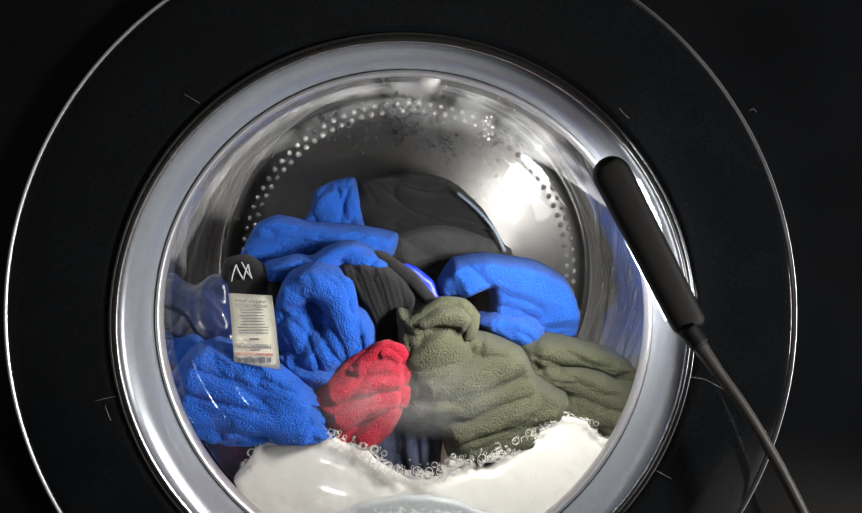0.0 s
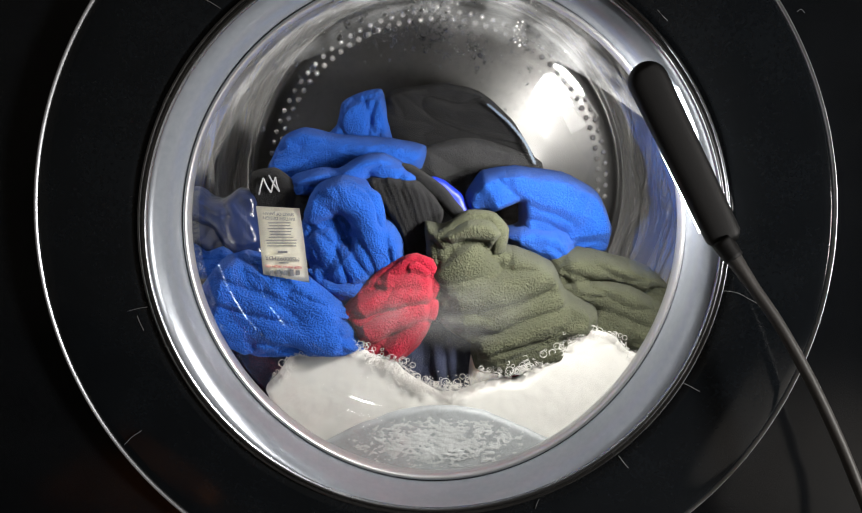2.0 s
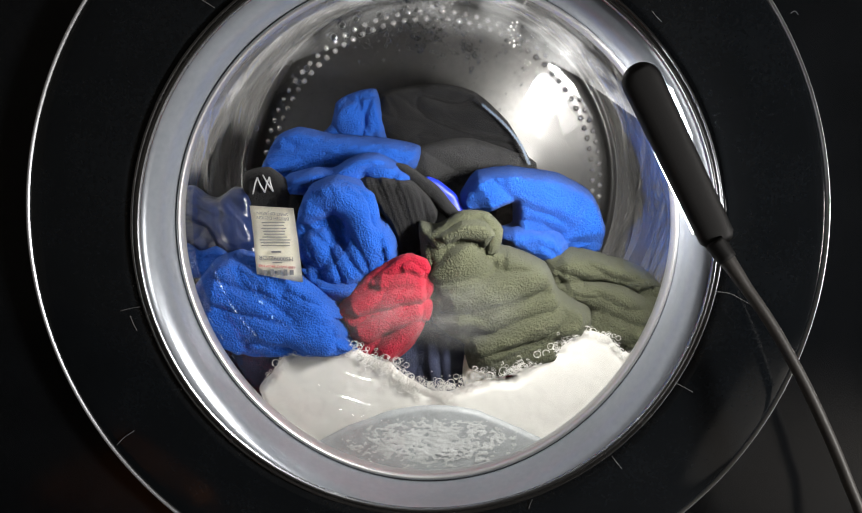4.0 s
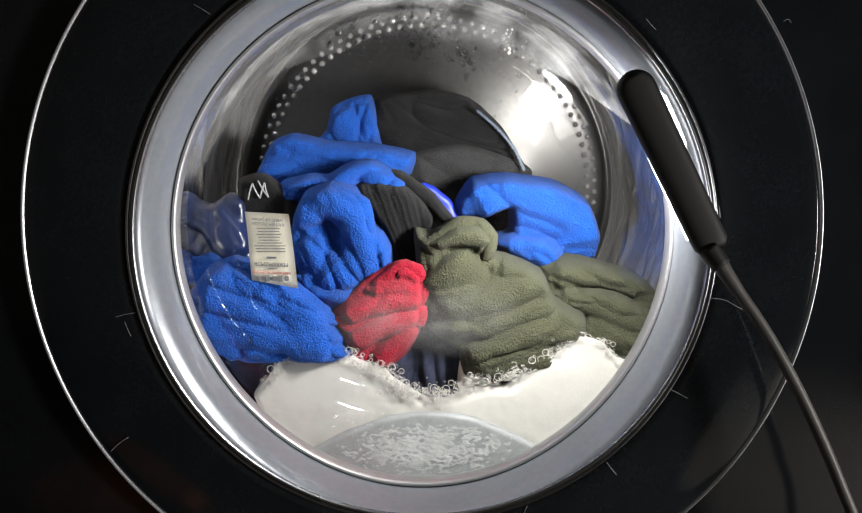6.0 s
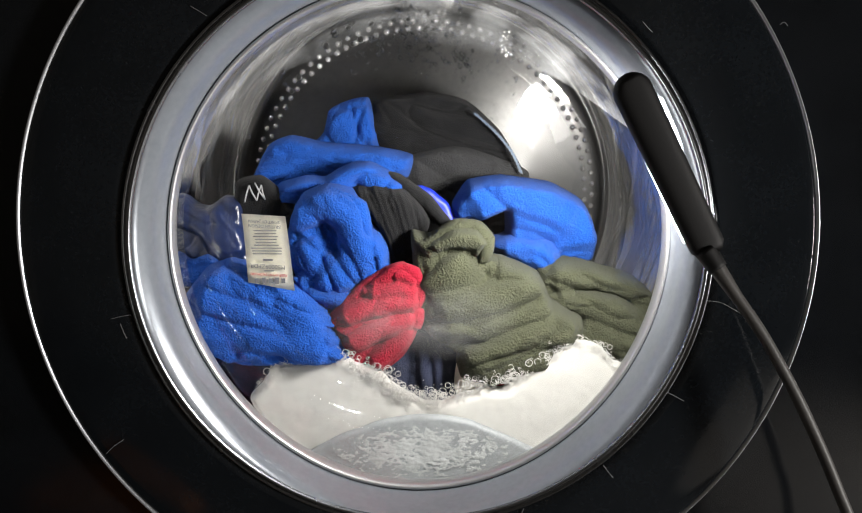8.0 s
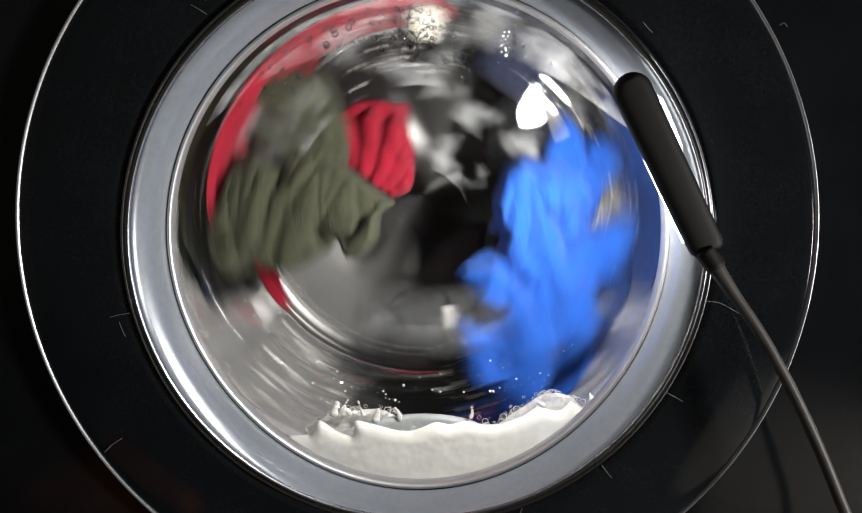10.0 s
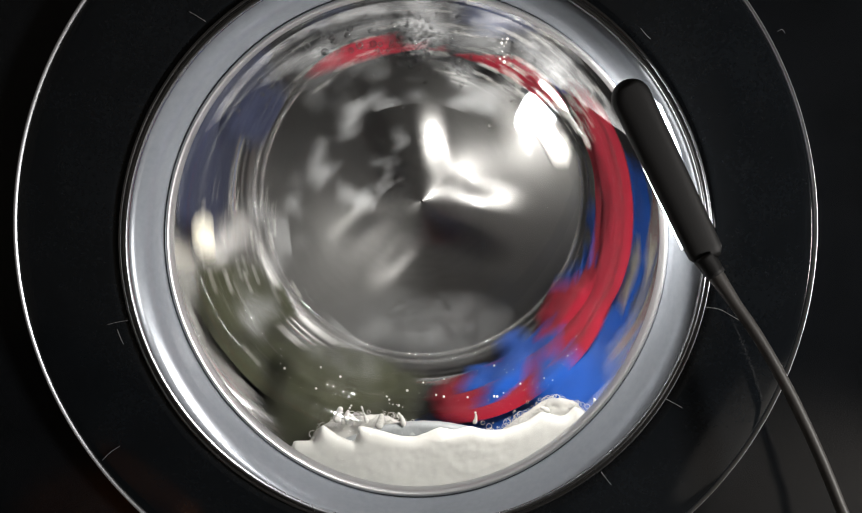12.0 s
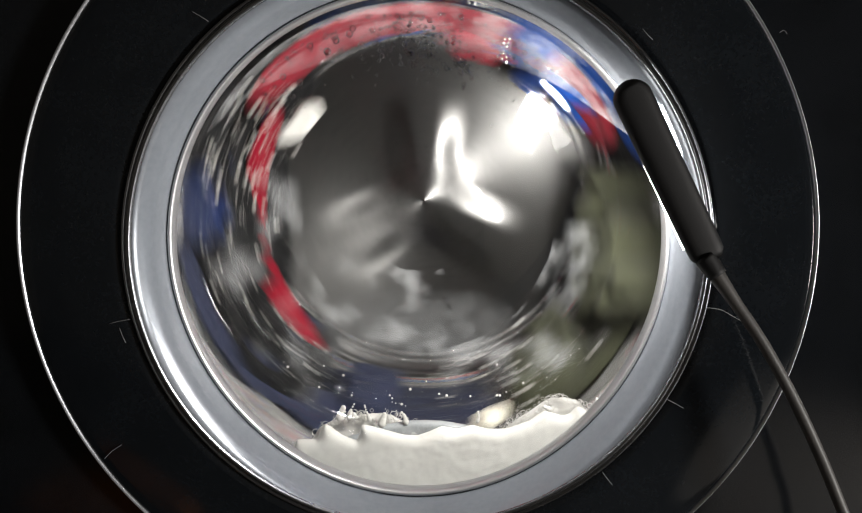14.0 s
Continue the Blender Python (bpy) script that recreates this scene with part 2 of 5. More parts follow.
def cloth_data(outline, thick, ridges=(), edge=None, res=0.0014, seed=1, lumps=0.15, tilt=(0.0, 0.0), nub=0.0004, back=0.6, crumple=0.0046, ribs=None, grain=30.0, pleat=15.0, grow=0.0):
    """A closed bundle of cloth: a rounded pillow over the outline with raised folds. Returns verts (x, y, z) with y towards the back, and faces."""
    path = catmull(outline)
    q0 = np.array(outline, float)
    straight = np.concatenate([q0[i] + (q0[(i + 1) % len(q0)] - q0[i]) * np.linspace(0, 1, 8, endpoint=False)[:, None] for i in range(len(q0))])
    path = 0.5 * path + 0.5 * straight
    out = path - path.mean(0)
    path = path + out / np.maximum(np.hypot(*out.T), 1e-6)[:, None] * grow
    path = path + 0.0012 * np.stack([wave_noise(path[:, 0], path[:, 1], 40, seed + 5), wave_noise(path[:, 0], path[:, 1], 40, seed + 6)], 1)
    edge = edge or min(thick, 0.0075)
    lo, hi = path.min(0) - res, path.max(0) + res
    nx, nz = int((hi[0] - lo[0]) / res) + 2, int((hi[1] - lo[1]) / res) + 2
    gx, gz = np.meshgrid(lo[0] + res * np.arange(nx), lo[1] + res * np.arange(nz), indexing="ij")
    q = np.stack([gx.ravel(), gz.ravel()], 1)
    dist, near, _ = nearest_on(path, q, True)
    ins = inside(path, q)
    keep = ins | (dist < res * 1.45)
    pos = np.where(ins[:, None], q, near)
    d = np.where(ins, dist, 0.0)
    x, z = pos[:, 0], pos[:, 1]
    wx = x + 0.004 * wave_noise(x, z, 22, seed + 11)
    wz = z + 0.004 * wave_noise(x, z, 22, seed + 12)
    round_off = np.sqrt(np.clip(1 - (1 - np.minimum(d / edge, 1)) ** 2, 0, 1))
    fold = np.zeros(len(q))
    for pts, width, height in ridges:
        line = catmull(pts, closed=False, per=6)
        e, _, s = nearest_on(line, np.stack([wx, wz], 1), False)
        taper = np.clip(np.minimum(s, 1 - s) * 6 + 0.45, 0, 1)
        w = width * taper
        prof = np.sqrt(np.clip(1 - (e / np.maximum(w, 1e-5)) ** 2, 0, 1)) * height * 1.25 * taper
        fold = np.maximum(fold, prof)
    h = round_off * (thick * (1 + lumps * wave_noise(x, z, 14, seed, 3)) + fold)
    g = math.radians(grain)
    bend = 0.5 * wave_noise(x, z, 9, seed + 31, 1)
    along, across = x * math.cos(g) + z * math.sin(g), -x * math.sin(g) + z * math.cos(g)
    across = across + 0.02 * bend
    crease = 3.2 * np.abs(wave_noise(along * 0.32, across, pleat * 2.7, seed + 21, 1))
    crease2 = 3.2 * np.abs(wave_noise(along * 0.5, across, pleat * 6.0, seed + 22, 1))
    where = np.clip(0.55 + 0.9 * wave_noise(x, z, 12, seed + 23, 1), 0, 1)
    h += round_off * crumple * (np.sqrt(np.clip(crease, 0, 1.4)) + 0.42 * where * np.sqrt(np.clip(crease2, 0, 1.4)) - 0.6)
    if ribs:
        turn, step, high = ribs
        run = wx * math.cos(math.radians(turn)) + wz * math.sin(math.radians(turn))
        h += round_off * high * np.abs(np.sin(math.pi * run / step))
    h += np.where(ins, nub * round_off * wave_noise(x, z, 95, seed + 3, 3), 0)
    h = np.where(ins, np.maximum(h, 0.0003), 0)
    cx, cz = path.mean(0)
    base = tilt[0] * (x - cx) + tilt[1] * (z - cz)
    n = len(q)
    index = -np.ones(n, int)
    index[keep] = np.arange(keep.sum())
    front = np.stack([x, base - h, z], 1)[keep]
    rim = ~ins[keep]
    rear_index = np.arange(len(front))
    rear_pts = []
    hk = h[keep]
    for i in np.where(~rim)[0]:
        rear_index[i] = len(front) + len(rear_pts)
        rear_pts.append((front[i, 0], front[i, 1] + hk[i] * (1 + back), front[i, 2]))
    verts = np.vstack([front, np.array(rear_pts)]) if rear_pts else front
    faces = []
    grid = index.reshape(nx, nz)
    insg = ins.reshape(nx, nz)
    for i in range(nx - 1):
        for j in range(nz - 1):
            f = (grid[i, j], grid[i + 1, j], grid[i + 1, j + 1], grid[i, j + 1])
            if min(f) < 0 or not (insg[i, j] or insg[i + 1, j] or insg[i + 1, j + 1] or insg[i, j + 1]):
                continue
            faces.append(tuple(int(v) for v in f))
            faces.append(tuple(int(rear_index[v]) for v in reversed(f)))
    return verts, faces


def cloth(name, outline, y, thick, material, parent, ridges=(), label="", **kw):
    """One rigid piece of a garment in the pile, with its origin in its middle."""
    kw.setdefault("grow", 0.0028 if material is not M_FOAM else 0.0)
    verts, faces = cloth_data(outline, thick, ridges, **kw)
    c = np.array([verts[:, 0].mean(), 0, verts[:, 2].mean()])
    ob = mesh_object(name, verts - c, faces, material, parent, pose(c[0], y, ZC + c[2]), label)
    return ob


def band(name, span, depth, material, parent, radius=0.212, thick=0.012, seed=1, folds=5.0, label="", taper=1.0):
    """A garment's length as it lies along the drum's wall: an arc of cloth with lengthwise folds. Its middle is at angle 0."""
    nu, nv = max(12, int(span * 1.1)), 30
    u = np.linspace(-1, 1, nu)
    v = np.linspace(-1, 1, nv)
    uu, vv = np.meshgrid(u, v, indexing="ij")
    th = np.radians(span / 2) * uu + 0.05 * wave_noise(uu, vv, 0.9, seed)
    wide = depth / 2 * (1 - (1 - taper) * (0.5 + 0.5 * uu)) * np.sqrt(np.clip(1 - np.abs(uu) ** 6, 0.02, 1)) * (1 + 0.18 * wave_noise(uu, uu * 0 + seed, 0.7, seed + 4))
    yy = vv * wide + 0.012 * wave_noise(uu, uu * 0, 0.5, seed + 8)
    ends = np.sqrt(np.clip(1 - vv ** 2, 0, 1)) * np.sqrt(np.clip(1 - uu ** 4, 0, 1))
    h = ends * thick * (1 + 0.5 * np.abs(np.sin(folds * vv + 2.2 * wave_noise(uu, vv, 0.6, seed + 2))) + 0.35 * wave_noise(uu, vv, 1.6, seed + 3))
    verts, faces = [], []
    for side in (1, -0.25):
        r = radius - h * side
        verts.append(np.stack([r * np.cos(th) - radius, yy, r * np.sin(th)], -1).reshape(-1, 3))
    verts = np.vstack(verts)
    off = nu * nv
    for i in range(nu - 1):
        for j in range(nv - 1):
            a, b, c, d = i * nv + j, (i + 1) * nv + j, (i + 1) * nv + j + 1, i * nv + j + 1
            faces.append((a, b, c, d))
            faces.append((d + off, c + off, b + off, a + off))
    return mesh_object(name, verts, faces, material, parent, None, label)


def tube(points, radius, sides=12, per=10, cap=True):
    """A round tube along a smooth line through the points."""
    line = catmull(points, closed=False, per=per)
    radii = radius if hasattr(radius, "__len__") else [radius] * len(points)
    rr = np.interp(np.linspace(0, 1, len(line)), np.linspace(0, 1, len(radii)), radii)
    verts, faces = [], []
    up = Vector((0.13, -0.9, 0.2))
    for i, p in enumerate(line):
        d = Vector(line[min(i + 1, len(line) - 1)] - line[max(i - 1, 0)]).normalized()
        s = d.cross(up).normalized()
        w = s.cross(d).normalized()
        for k in range(sides):
            a = 2 * math.pi * k / sides
            verts.append(Vector(p) + (s * math.cos(a) + w * math.sin(a)) * float(rr[i]))
    for i in range(len(line) - 1):
        for k in range(sides):
            j = (k + 1) % sides
            faces.append((i * sides + k, i * sides + j, (i + 1) * sides + j, (i + 1) * sides + k))
    if cap:
        faces.append(tuple(reversed(range(sides))))
        faces.append(tuple((len(line) - 1) * sides + k for k in range(sides)))
    return verts, faces


def balls(places, segments=8, rings=6):
    """Many small spheres in one mesh: places of (x, y, z, radius, flatten along y)."""
    verts, faces = [], []
    for x, y, z, r, fl in places:
        base = len(verts)
        verts.append((x, y, z + r))
        for i in range(1, rings):
            a = math.pi * i / rings
            for k in range(segments):
                b = 2 * math.pi * k / segments
                verts.append((x + r * math.sin(a) * math.cos(b), y + fl * r * math.sin(a) * math.sin(b), z + r * math.cos(a)))
        verts.append((x, y, z - r))
        last = len(verts) - 1
        for k in range(segments):
            j = (k + 1) % segments
            faces.append((base, base + 1 + k, base + 1 + j))
            for i in range(rings - 2):
                a0, b0 = base + 1 + i * segments, base + 1 + (i + 1) * segments
                faces.append((a0 + k, b0 + k, b0 + j, a0 + j))
            q = base + 1 + (rings - 2) * segments
            faces.append((q + k, last, q + j))
    return verts, faces


# ---------------------------------------------------------------- room
def slab(name, lo, hi, material, label, category):
    bm = bmesh.new()
    bmesh.ops.create_cube(bm, size=1)
    for v in bm.verts:
        v.co = [lo[i] + (v.co[i] + 0.5) * (hi[i] - lo[i]) for i in range(3)]
    ob = part(name, bm, material, None, smooth=False)
    return tagged(ob, label, category, kind="structure")


slab("floor", (-1.6, -2.0, -0.1), (1.6, 0.9, 0.0), M_FLOOR, "dark tiled floor of an unlit room", "floor")
slab("ceiling", (-1.6, -2.0, 2.4), (1.6, 0.9, 2.5), M_WALL, "plain ceiling of an unlit room", "ceiling")
slab("wall_back", (-1.6, 0.8, 0.0), (1.6, 0.9, 2.4), M_WALL, "plain plaster wall behind the machine", "wall")
slab("wall_front", (-1.6, -2.0, 0.0), (1.6, -1.9, 2.4), M_WALL, "plain plaster wall behind the viewer", "wall")
slab("wall_left", (-1.6, -1.9, 0.0), (-1.5, 0.8, 2.4), M_WALL, "plain plaster side wall", "wall")
slab("wall_right", (1.5, -1.9, 0.0), (1.6, 0.8, 2.4), M_WALL, "plain plaster side wall", "wall")

# ---------------------------------------------------------------- washing machine
machine = tagged(new("washing_machine"), "black front-loading washing machine with a round glass door, running", "washing machine")
CENTRE = pose(0, 0, ZC)


def front_panel():
    """The front sheet with its round hole, and the box of the cabinet behind."""
    bm = bmesh.new()
    n = 96
    inner, outer, inner_b = [], [], []
    hx, z0, z1 = 0.30, 0.0, 0.86
    for i in range(n):
        a = 2 * math.pi * i / n
        c, s = math.cos(a), math.sin(a)
        k = min((hx / abs(c)) if abs(c) > 1e-6 else 9, ((z1 - ZC) / s) if s > 1e-6 else 9, ((ZC - z0) / -s) if s < -1e-6 else 9)
        inner.append(bm.verts.new((0.2435 * c, 0, ZC + 0.2435 * s)))
        inner_b.append(bm.verts.new((0.2435 * c, 0.02, ZC + 0.2435 * s)))
        outer.append(bm.verts.new((k * c, 0, ZC + k * s)))
    for i in range(n):
        j = (i + 1) % n
        bm.faces.new((inner[i], inner[j], outer[j], outer[i]))
        bm.faces.new((inner_b[i], inner_b[j], inner[j], inner[i]))
    part("front_panel", bm, M_PANEL, machine, smooth=False)
    bm = bmesh.new()
    bmesh.ops.create_cube(bm, size=1)
    for v in bm.verts:
        v.co = (v.co.x * 0.6, 0.003 + (v.co.y + 0.5) * 0.6, (v.co.z + 0.5) * 0.86)
    front = [f for f in bm.faces if f.normal.y < -0.5]
    bmesh.ops.delete(bm, geom=front, context="FACES")
    part("cabinet", bm, M_PANEL, machine, smooth=False)


front_panel()
v, f = lathe([(0.1795, 0.004), (0.1795, -0.0105), (0.1805, -0.0118), (0.186, -0.0125), (0.215, -0.0124), (0.234, -0.0118), (0.2393, -0.0114), (0.2402, -0.0112), (0.2404, 0.01)], 256)
door = mesh_object("door", v, f, M_BLACK, machine, CENTRE, "closed round door with a glossy black surround")
v, f = lathe([(0.2404, -0.002), (0.2405, -0.0096), (0.2409, -0.0106), (0.2416, -0.0114), (0.2423, -0.0119), (0.2428, -0.0120), (0.2430, -0.0116), (0.2431, 0.0)], 320)
mesh_object("door_edge", v, f, M_EDGE, door, None, "thin bright bevelled edge")
v, f = lathe([(0.1795, 0.0), (0.1797, -0.0128), (0.1788, -0.0142), (0.1778, -0.0142), (0.1772, -0.0128), (0.1766, -0.0128), (0.1760, -0.0148), (0.1748, -0.0152), (0.1738, -0.0146), (0.1733, -0.0125)], 320)
mesh_object("chrome_trim", v, f, M_CHROME, door, None, "ribbed chrome trim ring")


def low_sag(a, r, y):
    """The opening's lower edge sits a little lower than a true circle."""
    return 0.0085 * max(0.0, -math.sin(a)) ** 4 * min(1.0, max(0.0, (0.1735 - r) / 0.009)) * min(1.0, max(0.0, (r - 0.140) / 0.012))


v, f = lathe([(0.1735, -0.0122), (0.1724, -0.0117), (0.1702, -0.0090), (0.1678, -0.0055), (0.1657, -0.0016), (0.1646, 0.005), (0.1639, 0.012), (0.1632, 0.019), (0.1628, 0.022)], 256, low_sag)
mesh_object("glass_flange", v, f, M_FLANGE, door, None, "grey satin flange round the glass")
v, f = lathe([(0.1630, 0.0222), (0.1622, 0.0195), (0.1608, 0.0190), (0.1598, 0.0205), (0.1594, 0.024), (0.1596, 0.030)], 256, low_sag)
mesh_object("inner_lip", v, f, M_LIP, door, None, "bright inner lip of the glass")
prof = [(0.1592, 0.025), (0.1575, 0.042), (0.154, 0.060), (0.149, 0.071), (0.142, 0.0755), (0.1345, 0.0768), (0.1330, 0.0776), (0.1312, 0.0783), (0.1294, 0.0777), (0.1280, 0.0772), (0.12, 0.0775), (0.08, 0.078), (0.04, 0.078), (0.001, 0.078)]


def window_slant(a, r):
    """The bowl's window leans: deeper below and to the right."""
    return min(1.0, max(0.0, (0.159 - r) / 0.012)) * r * (0.17 * math.cos(a) - 0.19 * math.sin(a))


fine = catmull(prof, closed=False, per=5)
v, f = lathe([tuple(p) for p in fine], 192, low_sag, window_slant)
bowl = mesh_object("glass_bowl", v, f, M_BOWL, door, None, "clear glass bowl, wet inside")
bowl.visible_shadow = False
v, f = lathe([(0.1632, 0.0225), (0.172, 0.027), (0.190, 0.036), (0.205, 0.050), (0.206, 0.072), (0.200, 0.084), (0.204, 0.094), (0.21, 0.096)], 192, low_sag)
mesh_object("door_gasket", v, f, M_RUBBER, machine, CENTRE, "grey rubber door gasket")

# drum: wall with shallow dents, back plate, lifters and perforations
DRUM_R, BACK = 0.212, 0.376
AXIS = ZC - 0.004


def dents(a, r, y):
    bead = sum(0.0052 * math.exp(-((y - b) / 0.0052) ** 2) for b in (0.128, 0.152, 0.215, 0.300, 0.338))
    return -bead + 0.0022 * math.sin(14 * a + 3 * math.sin(y * 40)) * (1 if 0.13 < y < 0.345 else 0) + 0.001 * math.sin(5 * a + 60 * y) + ((0.0023 * math.sin(y * 190 + 1.8 * math.sin(3 * a) + 0.6 * math.sin(11 * a)) + 0.0006 * math.sin(y * 420 + 2.2 * math.sin(7 * a))) if y < 0.345 else 0)


wall_profile = [(0.200, 0.090), (0.204, 0.092), (0.2085, 0.098), (0.211, 0.112)] + [(DRUM_R, 0.13 + 0.0025 * i) for i in range(86)] + [(0.211, 0.352), (0.206, 0.363), (0.200, 0.368)]
v, f = lathe(wall_profile, 360, dents)
drum = mesh_object("drum", v, f, M_STEEL, machine, pose(0, 0, AXIS), "perforated stainless steel drum")
def smooth(u):
    u = min(1.0, max(0.0, u))
    return u * u * (3 - 2 * u)


def star(a, r):
    """Three raised arms that widen outwards, with sunk fields between them, and a domed hub."""
    d = (math.degrees(a) + 60) % 120 - 60
    side = abs(r * math.sin(radians(d)))
    field = smooth((side - 0.002 - 0.12 * r) / 0.034) * smooth((r - 0.010) / 0.05) * smooth((0.130 - r) / 0.07)
    return 0.0045 * field - 0.012 * math.exp(-(r / 0.034) ** 2)


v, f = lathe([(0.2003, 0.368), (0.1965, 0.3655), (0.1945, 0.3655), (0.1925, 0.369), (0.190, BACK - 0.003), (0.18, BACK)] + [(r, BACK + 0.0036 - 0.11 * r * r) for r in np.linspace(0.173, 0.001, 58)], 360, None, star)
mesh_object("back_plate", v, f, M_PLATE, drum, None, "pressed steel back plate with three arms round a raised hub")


def lifter():
    """A rounded ridge that runs along the drum's wall."""
    verts, faces = [], []
    prof = [(-0.050, 0.0), (-0.038, 0.010), (-0.026, 0.024), (-0.014, 0.031), (0.0, 0.033), (0.014, 0.031), (0.026, 0.024), (0.038, 0.010), (0.050, 0.0)]
    ys = [0.115, 0.14, 0.17, 0.21, 0.26, 0.31, 0.355, 0.366]
    scale = [0.05, 0.25, 0.55, 0.85, 1.0, 1.0, 1.0, 0.9]
    for y, s in zip(ys, scale):
        for w, h in prof:
            verts.append((DRUM_R + 0.003 - h * s, y, w * (0.75 + 0.25 * s)))
    n = len(prof)
    for i in range(len(ys) - 1):
        for k in range(n - 1):
            faces.append((i * n + k, i * n + k + 1, (i + 1) * n + k + 1, (i + 1) * n + k))
    faces.append(tuple(range(n)))
    faces.append(tuple(reversed(range((len(ys) - 1) * n, len(ys) * n))))
    return verts, faces


v, f = lifter()
first = mesh_object("lifter", v, f, M_STEEL, drum, pose(0, 0, 0, 0, -88, 0))
for k in (1, 2):
    ob = new("lifter", first.data)
    ob.parent = drum
    ob.matrix_basis = pose(0, 0, 0, 0, -88 - 120 * k, 0)

# small pressed dimples in two rows round the back plate
v, f = balls([(0, 0, 0, 0.0034, 0.7)], 10, 6)
dimple = bpy.data.meshes.new("dimple")
dimple.from_pydata(v, [], f)
dimple.polygons.foreach_set("use_smooth", [True] * len(dimple.polygons))
dimple.materials.append(M_STEEL)
for row, (r, off) in enumerate(((0.1835, 0.0), (0.1755, 0.5))):
    for k in range(96):
        a = 2 * math.pi * (k + off) / 96
        ob = new("dimple", dimple)
        ob.parent = drum
        ob.location = (r * math.cos(a), BACK - 0.0005, r * math.sin(a))

# ---------------------------------------------------------------- clip-on lamp and its cable
def led_lamp():
    root = tagged(new("led_lamp"), "black clip-on LED wand lamp hanging against the glass door", "lamp")
    a, b = Vector(LAMP_TOP), Vector(LAMP_END)
    d = (b - a)
    L = d.length
    rot = d.to_track_quat("Z", "Y").to_matrix().to_4x4()
    m = Matrix.Translation(a) @ rot
    # flattened capsule, slightly wider towards its top
    verts, faces = [], []
    rings, sides = 40, 28
    local_y = (m.inverted().to_3x3() @ Vector((0, -1, 0))).normalized()
    side = Vector((0, 0, 1)).cross(local_y).normalized()
    for i in range(rings + 1):
        z = 0.0115 * (1 - math.cos(math.pi / 2 * i / 14)) if i < 14 else 0.0115 + (L - 0.0115) * (i - 14) / (rings - 14)
        t = z / L
        w = 0.0110 - 0.0010 * t
        end = min(z / 0.0115, 1.0)
        w *= math.sqrt(max(0.0, 1 - (1 - end) ** 2))
        tail = min((L - z) / 0.006, 1.0)
        w *= 0.72 + 0.28 * math.sqrt(max(0.0, 1 - (1 - tail) ** 2))
        hgt = min(0.0062, w * 0.75 + 0.0003)
        for k in range(sides):
            an = 2 * math.pi * k / sides
            c, s = math.cos(an), math.sin(an)
            c = math.copysign(abs(c) ** 0.7, c)
            s = math.copysign(abs(s) ** 0.7, s)
            verts.append(Vector((0, 0, z)) + side * (w * c) + local_y * (hgt * s))
    for i in range(rings):
        for k in range(sides):
            j = (k + 1) % sides
            faces.append((i * sides + k, (i + 1) * sides + k, (i + 1) * sides + j, i * sides + j))
    faces.append(tuple(rings * sides + k for k in range(sides)))
    mesh_object("lamp_body", verts, faces, M_LAMP, root, m)
    # light strip on the side that faces the drum
    lean = -1 if (rot.to_3x3() @ side).x > 0 else 1
    verts = [Vector((0, 0, z)) + side * (0.0085 * s + lean * 0.0016 * (0.3 + 0.7 * z / L)) - local_y * 0.0066 for z in np.linspace(0.008, L - 0.01, 20) for s in (-1, -0.5, 0.5, 1)]
    faces = [(i * 4 + k, i * 4 + k + 1, i * 4 + 5 + k, i * 4 + 4 + k) for i in range(19) for k in range(3)]
    mesh_object("led_strip", verts, faces, M_LED, root, m, "glowing white LED strip")
    return root


lamp = led_lamp()
line2 = [(0.1652, 0.0069), (0.1728, -0.0041), (0.184, -0.0201), (0.2001, -0.0428), (0.2188, -0.0742), (0.2354, -0.1065), (0.2480, -0.1344), (0.2596, -0.1628)]
pts = [(x, -0.034 - 0.0028 * i, ZC + z) for i, (x, z) in enumerate(line2)]
xl, yl, zl = pts[-1]
pts += [(xl + 0.017, yl - 0.006, zl - 0.06), (xl + 0.045, -0.09, 0.16), (xl + 0.12, -0.13, 0.006), (xl + 0.4, -0.17, 0.006)]
v, f = tube(pts, [0.0052, 0.0048, 0.0036, 0.0034, 0.0034, 0.0034, 0.0034, 0.0034, 0.0034, 0.0034, 0.0034, 0.0034], 14, 12)
mesh_object("cable", v, f, M_CABLE, lamp, None, "dark grey lamp cable")
v, f = tube([(p[0], p[1] - 0.001, p[2]) for p in pts[:2]] , [0.0066, 0.0056], 14, 6)
mesh_object("strain_relief", v, f, M_LAMP, lamp)

# ---------------------------------------------------------------- things on the floor, mirrored faintly in the black front
M_ORANGE = fleece_material("orange_towel", (0.80, 0.26, 0.05))
M_MAT = fleece_material("pale_grey_mat", (0.55, 0.52, 0.48))
v, f = cloth_data([(-0.16, -0.07), (0.0, -0.10), (0.14, -0.06), (0.17, 0.05), (0.04, 0.09), (-0.13, 0.08)], 0.02, res=0.006, seed=51)
towel = mesh_object("towel", v, f, M_ORANGE, None, pose(-0.55, -0.78, 0.013) @ pose(0, 0, 0, -90, 0, 25))
tagged(towel, "crumpled orange towel lying on the floor", "towel")
v, f = cloth_data([(-0.35, -0.45), (0.35, -0.45), (0.35, 0.45), (-0.35, 0.45)], 0.006, res=0.012, seed=52, crumple=0.001)
mat = mesh_object("floor_mat", v, f, M_MAT, None, pose(0.98, -0.95, 0.006) @ pose(0, 0, 0, -90, 0, 30))
